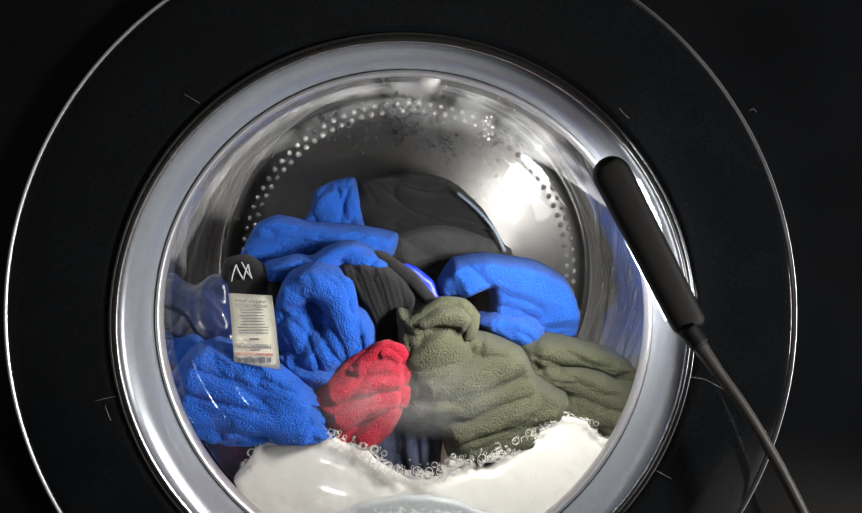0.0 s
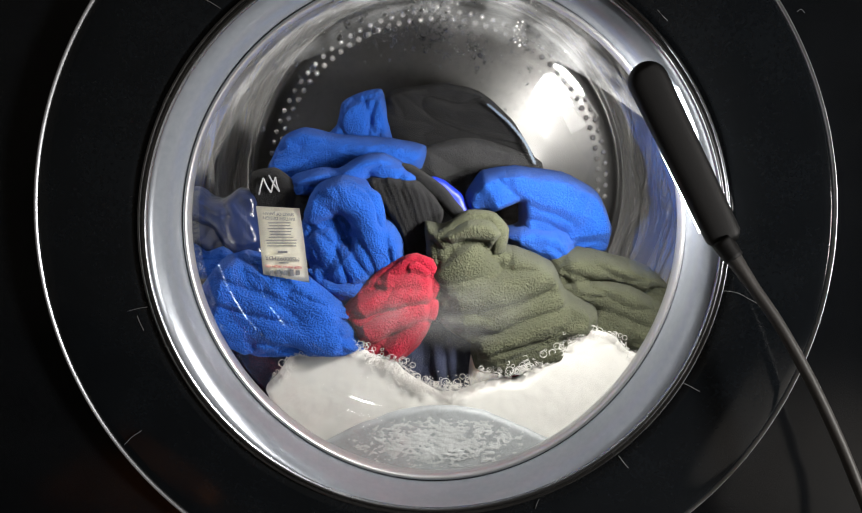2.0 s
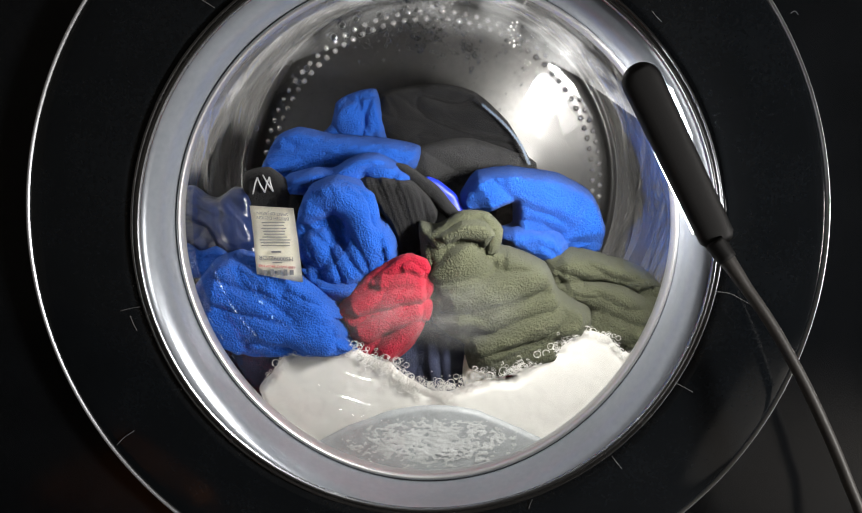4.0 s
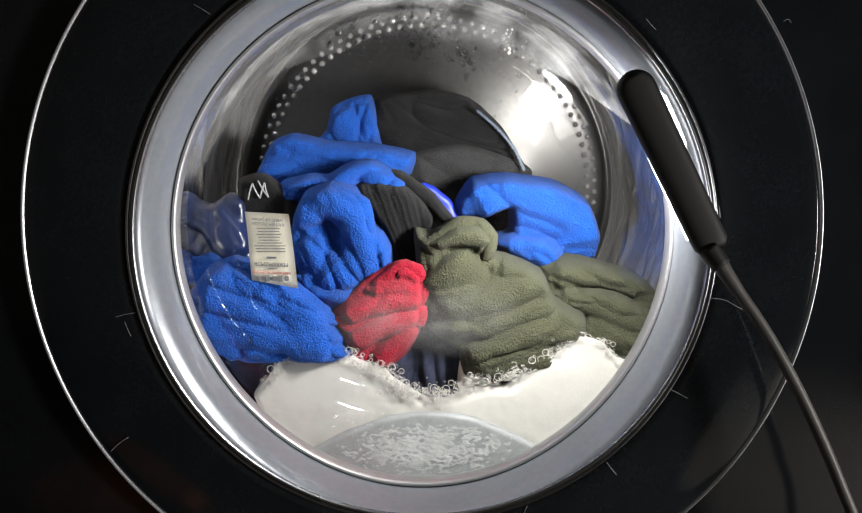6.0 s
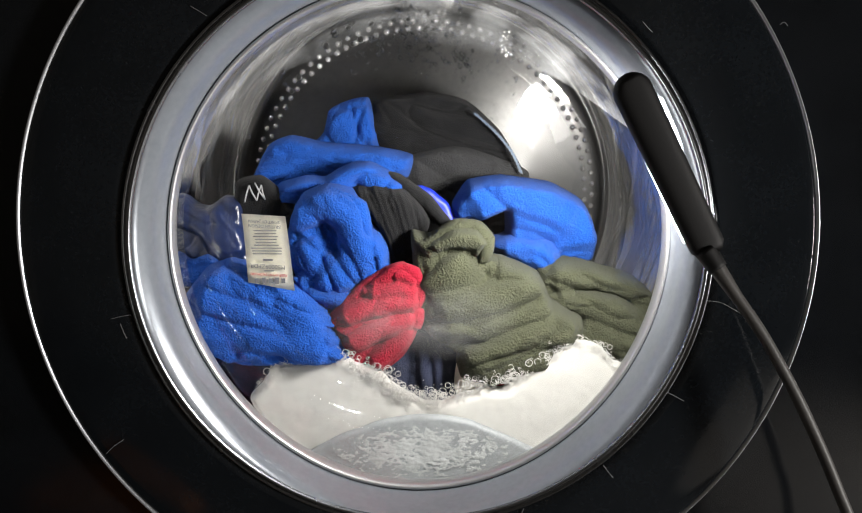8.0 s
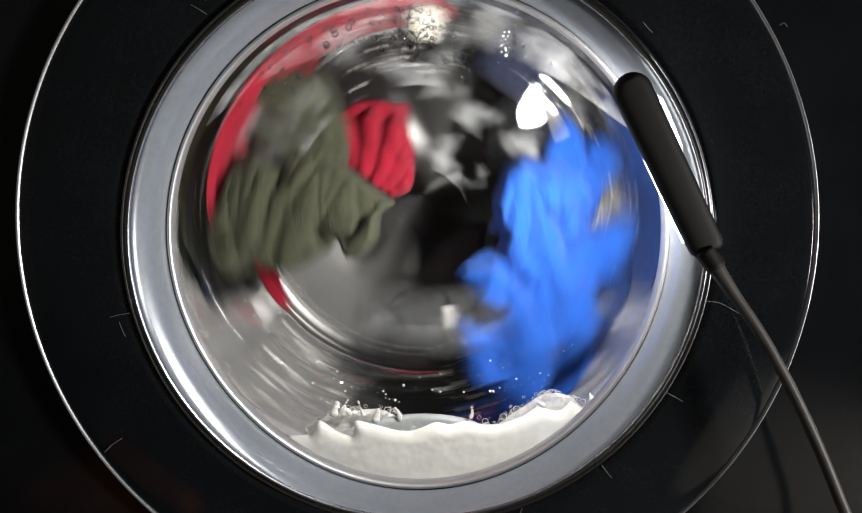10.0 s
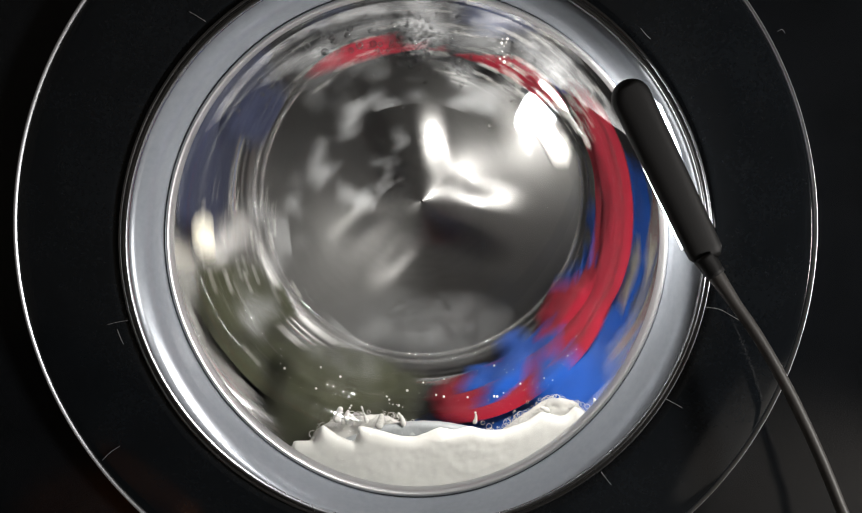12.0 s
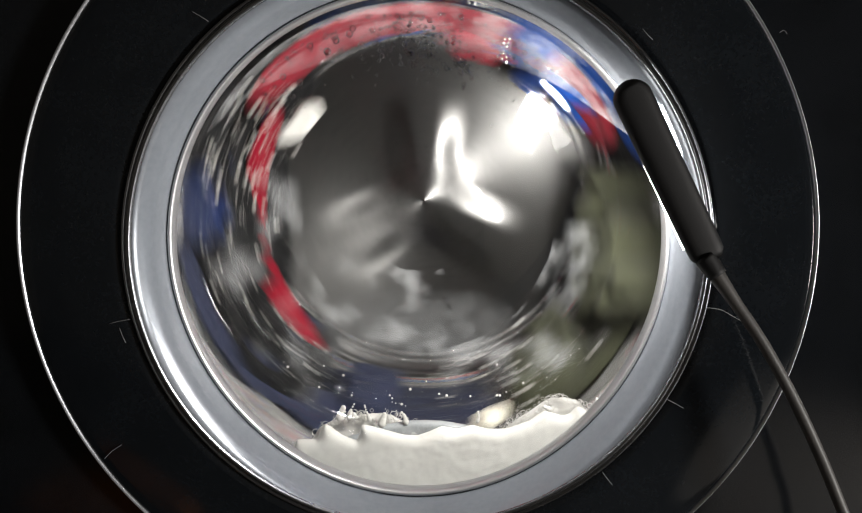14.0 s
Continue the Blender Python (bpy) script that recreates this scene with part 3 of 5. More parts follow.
tagged(mat, "pale grey woven mat on the floor", "mat")

# ---------------------------------------------------------------- laundry: the pile seen through the glass
def garment(name, label):
    return tagged(new(name), label, "clothing", "laundry in the drum")


blue = garment("blue_fleece", "crumpled wet royal blue fleece top in the drum")
black = garment("black_jacket", "black softshell jacket with ribbed cuff under the fleece")
red = garment("red_fleece_scarf", "wet red fleece scarf bunched between the other clothes")
olive = garment("olive_fleece", "olive green fleece with deep folds in the drum")
jeans = garment("dark_jeans", "dark navy denim jeans at the bottom of the drum")

P = {}
P["jacket_back"] = cloth("jacket_back", [(-0.0739, -0.0349), (-0.0645, 0.0582), (-0.0453, 0.0928), (0.0031, 0.1009), (0.0407, 0.0932), (0.0708, 0.0668), (0.0961, 0.0265), (0.1032, -0.0341), (0.0149, -0.0627)], 0.30, 0.03, M_BLACKCLOTH, black,
    [([(-0.0454, 0.069), (0.0031, 0.0851), (0.0464, 0.0694), (0.0851, 0.0319)], 0.03, 0.010), ([(-0.0294, 0.0151), (0.0142, 0.037), (0.0691, 0.0155)], 0.03, 0.008)], grain=-20, pleat=12, crumple=0.011, seed=3)
M_GREYFLEECE = fleece_material("charcoal_fleece", (0.030, 0.030, 0.031), 0.3)
P["jacket_lining"] = cloth("jacket_lining", [(-0.0425, 0.0193), (-0.0143, 0.0428), (0.0289, 0.0511), (0.0646, 0.0442), (0.0966, 0.0291), (0.095, 0.0097), (0.0652, 0.0121), (0.0396, 0.0084), (0.0286, -0.0191), (0.0037, -0.0088), (-0.0169, 0.0117)], 0.262, 0.012, M_GREYFLEECE, black,
    [([(-0.0117, 0.0297), (0.029, 0.04), (0.0751, 0.0301)], 0.018, 0.008)], grain=-10, pleat=12, seed=47)
P["collar"] = cloth("collar", [(-0.1108, 0.033), (-0.1041, 0.0528), (-0.0913, 0.0642), (-0.0879, 0.0816), (-0.0774, 0.0898), (-0.0525, 0.0949), (-0.043, 0.052), (-0.0582, 0.0488), (-0.0699, 0.0374), (-0.0909, 0.032)], 0.27, 0.010, M_BLUE, blue,
    [([(-0.0837, 0.0821), (-0.0696, 0.0565), (-0.0646, 0.041)], 0.014, 0.007), ([(-0.0546, 0.0899), (-0.0487, 0.0566)], 0.012, 0.006)], grain=75, pleat=16, seed=4)
P["upper_sleeve"] = cloth("upper_sleeve", [(-0.1561, 0.0126), (-0.1357, 0.054), (-0.1156, 0.0619), (-0.086, 0.0542), (-0.0412, 0.0524), (-0.0124, 0.0457), (-0.0154, 0.0267), (-0.0415, 0.0206), (-0.0866, 0.0204), (-0.127, 0.0127)], 0.235, 0.016, M_BLUE, blue,
    [([(-0.1468, 0.0201), (-0.1163, 0.0353), (-0.0662, 0.0444), (-0.0163, 0.0397)], 0.016, 0.010), ([(-0.1358, 0.05), (-0.1059, 0.0541), (-0.0761, 0.0478)], 0.014, 0.007)], grain=10, pleat=16, seed=5)
P["shoulder"] = cloth("shoulder", [(-0.1274, 0.0139), (-0.1155, 0.0255), (-0.097, 0.0301), (-0.0787, 0.0293), (-0.0602, 0.0394), (-0.0464, 0.0413), (-0.0318, 0.035), (-0.0153, 0.025), (-0.0075, 0.0168), (-0.0135, 0.0112), (-0.0329, 0.0166), (-0.049, 0.0156), (-0.0606, 0.011), (-0.079, 0.0109), (-0.093, 0.0062), (-0.1049, -0.0069), (-0.1201, -0.0046)], 0.185, 0.010, M_BLUE, blue,
    [([(-0.1206, 0.0116), (-0.0972, 0.0246), (-0.0742, 0.022), (-0.0557, 0.034), (-0.0328, 0.0281), (-0.0144, 0.0167)], 0.012, 0.010), ([(-0.0697, 0.0188), (-0.0534, 0.0303), (-0.0374, 0.0258)], 0.007, 0.008)], grain=15, pleat=24, seed=46)
P["front_bulge"] = cloth("front_bulge", [(-0.1055, -0.0019), (-0.0942, 0.0175), (-0.074, 0.0247), (-0.0562, 0.0185), (-0.0452, 0.006), (-0.0435, -0.0094), (-0.0355, -0.0148), (-0.0283, -0.0289), (-0.0294, -0.0567), (-0.0395, -0.0685), (-0.0597, -0.0723), (-0.0826, -0.071), (-0.0997, -0.0594), (-0.1064, -0.0362), (-0.1086, -0.0179)], 0.165, 0.016, M_BLUE, blue,
    [([(-0.0992, -0.0042), (-0.0808, 0.0162), (-0.0586, 0.0087), (-0.049, -0.013), (-0.0524, -0.036), (-0.0684, -0.0453), (-0.0819, -0.0361)], 0.020, 0.014), ([(-0.0373, -0.0221), (-0.0343, -0.0451), (-0.0459, -0.0638)], 0.013, 0.012), ([(-0.1028, -0.0547), (-0.0778, -0.0616), (-0.0505, -0.0662)], 0.014, 0.008), ([(-0.0951, -0.0178), (-0.0865, -0.0407), (-0.0663, -0.0522)], 0.012, 0.008)], grain=-65, pleat=16, seed=6)
P["lower_left"] = cloth("lower_left", [(-0.1891, -0.0655), (-0.1695, -0.0407), (-0.1526, -0.0344), (-0.1354, -0.0406), (-0.1095, -0.053), (-0.0922, -0.0628), (-0.0749, -0.0786), (-0.0577, -0.1121), (-0.1024, -0.1141), (-0.1426, -0.1157), (-0.1734, -0.1052), (-0.1882, -0.0906)], 0.14, 0.022, M_BLUE, blue,
    [([(-0.1708, -0.0497), (-0.1448, -0.0585), (-0.1282, -0.0857), (-0.1201, -0.1087)], 0.03, 0.010), ([(-0.1374, -0.0949), (-0.1062, -0.0902), (-0.071, -0.1061)], 0.018, 0.011), ([(-0.1321, -0.072), (-0.1013, -0.0719), (-0.0796, -0.09)], 0.016, 0.008), ([(-0.1767, -0.0813), (-0.155, -0.0904), (-0.1377, -0.1041)], 0.02, 0.008)], grain=-25, pleat=15, seed=7)
P["right_sleeve"] = cloth("right_sleeve", [(0.0288, 0.0048), (0.042, 0.024), (0.0705, 0.028), (0.1088, 0.0219), (0.1356, 0.0091), (0.1487, -0.0189), (0.1467, -0.0409), (0.1256, -0.046), (0.1199, -0.0524), (0.1039, -0.0525), (0.0866, -0.0437), (0.0647, -0.0364), (0.062, -0.0241), (0.0764, -0.0192), (0.0736, -0.0022), (0.0521, -0.0106), (0.0319, -0.0087)], 0.21, 0.026, M_BLUE, blue,
    [([(0.0374, 0.0073), (0.0612, 0.017), (0.0948, 0.0123), (0.1289, -0.0044), (0.1406, -0.0336)], 0.03, 0.014), ([(0.0693, -0.029), (0.0912, -0.0338), (0.1134, -0.046)], 0.018, 0.012), ([(0.1101, -0.019), (0.1296, -0.0238), (0.135, -0.0385)], 0.016, 0.008)], grain=-20, pleat=13, seed=8)
# stands in for the clothes' mirror image in the steel wall, shaped as cloth
P["mirrored_cloth"] = cloth("mirrored_cloth", [(-0.2122, 0.0094), (-0.1960, 0.0150), (-0.1850, 0.0060), (-0.1760, 0.0040), (-0.1640, 0.0130), (-0.1492, 0.0090), (-0.1457, -0.0142), (-0.1378, -0.0466), (-0.1703, -0.0561), (-0.1984, -0.0657), (-0.215, -0.033)], 0.17, 0.012, M_MIRRORED, jeans,
    [([(-0.1991, 0.0083), (-0.1726, -0.0052), (-0.1512, -0.0373)], 0.016, 0.008)], grain=-40, pleat=14, seed=9)
P["cuff"] = cloth("cuff", [(-0.0594, 0.0198), (-0.0367, 0.0249), (-0.0118, 0.0177), (0.0041, -0.005), (-0.0027, -0.0282), (-0.0142, -0.04), (-0.0257, -0.0414), (-0.0325, -0.0144), (-0.0469, 0.0039)], 0.18, 0.018, M_BLACKCLOTH, black,
    [([(-0.0504, 0.0198), (-0.037, -0.0052), (-0.0211, -0.0377)], 0.008, 0.006), ([(-0.0368, 0.0222), (-0.0256, -0.0052), (-0.0142, -0.0353)], 0.008, 0.006), ([(-0.0232, 0.02), (-0.0141, -0.0005), (-0.005, -0.0236)], 0.008, 0.006)], seed=10, ribs=(20, 0.0042, 0.0030), crumple=0.001)
P["hem"] = cloth("hem", [(-0.031, 0.0334), (-0.0171, 0.0306), (0.0086, 0.0111), (0.0286, -0.0134), (0.0206, -0.0172), (-0.0007, 0.0055), (-0.0204, 0.0222)], 0.18, 0.006, M_BLACKCLOTH, black,
    [([(-0.0278, 0.0306), (-0.0007, 0.0134), (0.0239, -0.0134)], 0.006, 0.004)], seed=11)
P["dark_side"] = cloth("dark_side", [(-0.1523, 0.0253), (-0.1338, 0.0291), (-0.1226, 0.0208), (-0.1046, 0.0024), (-0.1076, -0.021), (-0.0991, -0.0542), (-0.1276, -0.064), (-0.1481, -0.0449), (-0.1536, -0.0071)], 0.175, 0.012, M_BLACKCLOTH, black, grain=70, pleat=14, seed=12)
P["scarf_bulb"] = cloth("scarf_bulb", [(-0.0311, -0.0421), (-0.0156, -0.0352), (-0.0009, -0.0465), (0, -0.0739), (-0.0067, -0.0925), (-0.0157, -0.1089), (-0.0316, -0.1217), (-0.0543, -0.1162), (-0.0676, -0.0975), (-0.0719, -0.0789), (-0.0600, -0.0650), (-0.0450, -0.0510)], 0.134, 0.008, M_RED, red,
    [([(-0.002, -0.066), (-0.030, -0.066), (-0.064, -0.080)], 0.009, 0.010), ([(-0.004, -0.076), (-0.030, -0.084), (-0.058, -0.100)], 0.009, 0.010), ([(-0.006, -0.084), (-0.024, -0.100), (-0.038, -0.117)], 0.010, 0.008), ([(-0.004, -0.060), (-0.018, -0.054), (-0.042, -0.056)], 0.008, 0.008), ([(-0.004, -0.050), (-0.012, -0.042), (-0.022, -0.042)], 0.006, 0.006)], grain=25, pleat=17, seed=13, crumple=0.0025)
P["olive_front"] = cloth("olive_front", [(-0.0058, -0.012), (0.0087, -0.015), (0.026, -0.0044), (0.0457, -0.006), (0.0546, -0.0184), (0.0482, -0.0295), (0.0659, -0.0339), (0.0926, -0.045), (0.1034, -0.0653), (0.1292, -0.0812), (0.1214, -0.109), (0.097, -0.1209), (0.0769, -0.128), (0.0545, -0.1329), (0.0341, -0.1282), (0.0307, -0.1095), (0.0082, -0.0933), (-0.0035, -0.0681), (-0.0044, -0.0365)], 0.15, 0.024, M_OLIVE, olive,
    [([(0.0043, -0.0186), (0.0305, -0.0096), (0.0502, -0.014), (0.0504, -0.0282)], 0.010, 0.012), ([(0.009, -0.0726), (0.0444, -0.0656), (0.0839, -0.0495), (0.1017, -0.054)], 0.016, 0.011), ([(0.0135, -0.0841), (0.0491, -0.0816), (0.0888, -0.0677), (0.1022, -0.0722)], 0.012, 0.010), ([(0.0362, -0.1188), (0.0673, -0.1), (0.1027, -0.0859), (0.125, -0.0858)], 0.016, 0.012), ([(0.0131, -0.0319), (0.0265, -0.0498), (0.0355, -0.0634)], 0.024, 0.010), ([(0.0499, -0.1282), (0.0721, -0.1139), (0.1034, -0.1091)], 0.014, 0.010), ([(0.0572, -0.0407), (0.0793, -0.0451), (0.0974, -0.0585)], 0.014, 0.007)], grain=15, pleat=14, seed=14)
P["olive_side"] = cloth("olive_side", [(0.0982, -0.0455), (0.1231, -0.0384), (0.1509, -0.0452), (0.1788, -0.0545), (0.1943, -0.0685), (0.1927, -0.0972), (0.185, -0.1287), (0.154, -0.1167), (0.1307, -0.1168), (0.1061, -0.0785)], 0.175, 0.018, M_OLIVE, olive,
    [([(0.1053, -0.0525), (0.1419, -0.05), (0.1837, -0.0592)], 0.012, 0.010), ([(0.1105, -0.0713), (0.143, -0.0759), (0.1901, -0.0924)], 0.012, 0.011), ([(0.1298, -0.0927), (0.1627, -0.1021), (0.1891, -0.1165)], 0.014, 0.010)], grain=-20, pleat=16, seed=15)
P["fleece_edge"] = cloth("fleece_edge", [(-0.2080, -0.0380), (-0.1960, -0.0300), (-0.1860, -0.0370), (-0.1760, -0.0330), (-0.1640, -0.0390), (-0.1600, -0.0500), (-0.1800, -0.0560), (-0.2030, -0.0540)], 0.150, 0.006, M_BLUE, blue, grain=15, pleat=22, seed=48, crumple=0.003)
P["jeans_leg"] = cloth("jeans_leg", [(-0.0322, -0.1145), (-0.0138, -0.1048), (0.0312, -0.107), (0.0336, -0.1528), (0.0095, -0.1628), (-0.0278, -0.163)], 0.165, 0.014, M_NAVY, jeans,
    [([(0.0023, -0.1071), (0.0048, -0.1579)], 0.005, 0.004), ([(0.0138, -0.1071), (0.0169, -0.1578)], 0.005, 0.004)], grain=85, pleat=10, seed=16)
P["jeans_left"] = cloth("jeans_left", [(-0.1738, -0.1027), (-0.1448, -0.1119), (-0.095, -0.1117), (-0.0588, -0.1162), (-0.0593, -0.1496), (-0.1237, -0.1595), (-0.1463, -0.15)], 0.155, 0.014, M_NAVY, jeans, grain=0, pleat=12, seed=17)

P["lining"] = cloth("lining", [(-0.0019, 0.02), (0.0087, 0.0167), (0.0207, 0.0048), (0.0319, -0.0136), (0.0262, -0.0165), (0.0136, -0.0025)], 0.195, 0.004, M_LINING, black, seed=31, crumple=0.0006)
zip_line = catmull([(x, 0.236, ZC + z) for x, z in [(0.047, 0.0827), (0.0656, 0.0666), (0.0809, 0.0485), (0.0898, 0.0301)]], closed=False, per=12)
zv, zf = [], []
for k, p in enumerate(zip_line):
    b0 = len(zv)
    w = 0.0016 if k % 2 else 0.0009
    zv += [(p[0] + sx * w - zip_line[18][0], p[1] + sy * 0.0009 - 0.236, p[2] + sz * 0.0009 - zip_line[18][2]) for sx in (-1, 1) for sy in (-1, 1) for sz in (-1, 1)]
    zf += [tuple(b0 + q for q in face) for face in ((0, 1, 3, 2), (4, 6, 7, 5), (0, 4, 5, 1), (2, 3, 7, 6), (0, 2, 6, 4), (1, 5, 7, 3))]
M_ZIP = node_material("teal_zip", (0.018, 0.045, 0.085), 0.45, 0.1, 0.1, 60)
P["zip"] = mesh_object("zip", zv, zf, M_ZIP, black, pose(zip_line[18][0], 0.236, zip_line[18][2]), "blue-grey zip teeth", smooth=False)
pale = garment("pale_cloth", "small pale cream cloth mostly under foam")
P["pale_edge"] = cloth("pale_edge", [(0.0312, -0.1245), (0.0423, -0.1278), (0.0507, -0.1412), (0.0426, -0.1485), (0.0315, -0.1471)], 0.15, 0.008, M_LABEL, pale, seed=33, crumple=0.001)
# folds and hems that lie over the larger lengths
FOLDS = {}


def fold(name, over, outline, y, thick, material, parent, ridges=(), **kw):
    P[name] = cloth(name, outline, y, thick, material, parent, ridges, **kw)
    FOLDS[name] = over


fold("olive_fold", "olive_front", [(0.0321, -0.1086), (0.0552, -0.0889), (0.0835, -0.0806), (0.1141, -0.0795), (0.1303, -0.0885), (0.1249, -0.1082), (0.1022, -0.1171), (0.0759, -0.1274), (0.0538, -0.1331), (0.035, -0.1285)], 0.138, 0.010, M_OLIVE, olive,
     [([(0.0402, -0.1155), (0.0707, -0.0947), (0.1188, -0.0867)], 0.009, 0.008), ([(0.0492, -0.1271), (0.0799, -0.1107), (0.1193, -0.1013)], 0.008, 0.006)], grain=25, pleat=22, seed=61)
fold("olive_hem", "olive_front", [(0.001, -0.0187), (0.012, -0.0101), (0.0264, -0.0005), (0.0443, -0.0013), (0.0555, -0.0133), (0.0528, -0.0298), (0.043, -0.0307), (0.042, -0.0181), (0.0325, -0.0143), (0.0194, -0.0226), (0.0087, -0.0291)], 0.126, 0.006, M_OLIVE, olive, grain=40, pleat=26, seed=62, crumple=0.002)
fold("fleece_roll", "lower_left", [(-0.1412, -0.1068), (-0.1301, -0.0887), (-0.1083, -0.085), (-0.0823, -0.0893), (-0.0591, -0.1064), (-0.0741, -0.1138), (-0.1091, -0.1121)], 0.124, 0.009, M_BLUE, blue,
     [([(-0.1305, -0.1004), (-0.0998, -0.0921), (-0.0652, -0.1069)], 0.010, 0.006)], grain=-10, pleat=20, seed=63)
fold("fleece_flap", "lower_left", [(-0.1639, -0.0479), (-0.1474, -0.0347), (-0.1199, -0.0425), (-0.0903, -0.0599), (-0.0691, -0.0812), (-0.0844, -0.0849), (-0.1165, -0.0725), (-0.1422, -0.0655), (-0.1605, -0.0674)], 0.124, 0.007, M_BLUE, blue,
     [([(-0.1546, -0.0514), (-0.1246, -0.0535), (-0.0778, -0.0799)], 0.010, 0.006)], grain=-35, pleat=22, seed=64)
fold("scarf_fold", "scarf_bulb", [(-0.0708, -0.0804), (-0.05, -0.0668), (-0.0225, -0.064), (-0.0007, -0.0701), (-0.0024, -0.0855), (-0.0208, -0.0829), (-0.0428, -0.0821), (-0.0569, -0.0912)], 0.1235, 0.004, M_RED, red, grain=5, pleat=20, seed=65, crumple=0.0014)
fold("scarf_curl", "scarf_bulb", [(-0.0400, -0.0530), (-0.0191, -0.0355), (-0.0025, -0.0386), (0.0019, -0.0574), (-0.0051, -0.0718), (-0.0200, -0.0690), (-0.0330, -0.0650)], 0.1245, 0.004, M_RED, red, grain=60, pleat=18, seed=66, crumple=0.0014)
fold("sleeve_end", "right_sleeve", [(0.0601, -0.0278), (0.0823, -0.0192), (0.1113, -0.0256), (0.1186, -0.0475), (0.1004, -0.0504), (0.0781, -0.041)], 0.182, 0.011, M_BLUE, blue, [([(0.0671, -0.0287), (0.0882, -0.0305), (0.1109, -0.0427)], 0.010, 0.007)], grain=-30, pleat=20, seed=67)
fold("bulge_swirl", "front_bulge", [(-0.093, 0.0091), (-0.0702, 0.0231), (-0.0461, 0.011), (-0.0412, -0.0188), (-0.0555, -0.0412), (-0.0516, -0.0153), (-0.061, 0.004), (-0.0783, 0.0057)], 0.142, 0.006, M_BLUE, blue, grain=-60, pleat=20, seed=68, crumple=0.0025)
fold("lower_drape", "front_bulge", [(-0.1024, -0.0492), (-0.0758, -0.0568), (-0.0356, -0.0466), (-0.0259, -0.0557), (-0.0349, -0.0704), (-0.0582, -0.0751), (-0.0851, -0.0734)], 0.147, 0.008, M_BLUE, blue, [([(-0.0937, -0.0583), (-0.0626, -0.065), (-0.0335, -0.058)], 0.008, 0.006)], grain=0, pleat=22, seed=69)
fold("olive_crease", "olive_side", [(0.1065, -0.0666), (0.1358, -0.0609), (0.168, -0.07), (0.1916, -0.0873), (0.1832, -0.1001), (0.1553, -0.0898), (0.1276, -0.0829)], 0.158, 0.008, M_OLIVE, olive, [([(0.1135, -0.0712), (0.1453, -0.0701), (0.1851, -0.092)], 0.008, 0.007)], grain=-22, pleat=24, seed=70)

P["jacket_sleeve"] = cloth("jacket_sleeve", [(-0.05, -0.07), (0.01, -0.085), (0.055, -0.05), (0.06, 0.03), (0.03, 0.085), (-0.02, 0.07), (-0.06, 0.03), (-0.045, -0.02)], 0.335, 0.014, M_BLACKCLOTH, black,
    [([(-0.02, -0.05), (0.01, 0.0), (0.0, 0.06)], 0.02, 0.008)], seed=18)
P["jacket_sleeve"].location = (0.03, 0.335, ZC - 0.11)
P["jacket_hood"] = cloth("jacket_hood", [(-0.07, -0.05), (0.0, -0.065), (0.06, -0.05), (0.075, 0.01), (0.03, 0.05), (-0.01, 0.035), (-0.06, 0.055), (-0.08, 0.0)], 0.34, 0.012, M_BLACKCLOTH, black,
    [([(-0.04, 0.0), (0.0, 0.01), (0.05, 0.0)], 0.015, 0.008)], seed=19)
P["jacket_hood"].location = (-0.06, 0.34, ZC - 0.11)
P["jacket_pocket"] = cloth("jacket_pocket", [(-0.065, -0.06), (-0.01, -0.075), (0.05, -0.06), (0.08, -0.01), (0.06, 0.04), (0.02, 0.07), (-0.03, 0.05), (-0.075, 0.02)], 0.342, 0.010, M_BLACKCLOTH, black,
    [([(-0.03, -0.04), (0.01, 0.0), (0.02, 0.05)], 0.015, 0.008)], seed=20)
P["jacket_pocket"].location = (0.0, 0.345, ZC - 0.10)

# pale printed strokes on the dark garment
strokes = [(-0.1443, 0.0111), (-0.1402, 0.0246), (-0.1344, 0.0125), (-0.1303, 0.0251), (-0.1276, 0.0134), (-0.1356, 0.0269)]
for (x0, z0), (x1, z1) in zip(strokes[:-1], strokes[1:]):
    v, f = tube([(x0 - P["dark_side"].location.x, 0.157 - 0.175, ZC + z0 - P["dark_side"].location.z), ((x0 + x1) / 2 - P["dark_side"].location.x, 0.155 - 0.175, ZC + (z0 + z1) / 2 - P["dark_side"].location.z), (x1 - P["dark_side"].location.x, 0.157 - 0.175, ZC + z1 - P["dark_side"].location.z)], 0.0006, 6, 4)
    mesh_object("printed_stroke", v, f, M_LINT, P["dark_side"])

# care label hanging from the fleece, printed upside down as it hangs
lab = [(-0.1393, 0.0045), (-0.1058, 0.0029), (-0.1, -0.0543), (-0.1357, -0.0482)]
lc = (sum(p[0] for p in lab) / 4, sum(p[1] for p in lab) / 4)
bm = bmesh.new()
rowsv = []
for i in range(9):
    u = i / 8
    line = []
    for j in range(7):
        w = j / 6
        x = (lab[0][0] * (1 - w) + lab[1][0] * w) * (1 - u) + (lab[3][0] * (1 - w) + lab[2][0] * w) * u - lc[0]
        z = (lab[0][1] * (1 - w) + lab[1][1] * w) * (1 - u) + (lab[3][1] * (1 - w) + lab[2][1] * w) * u - lc[1]
        line.append(bm.verts.new((x, 0.0012 * math.sin(5 * u) + 0.001 * math.cos(3 * w), z)))
    rowsv.append(line)
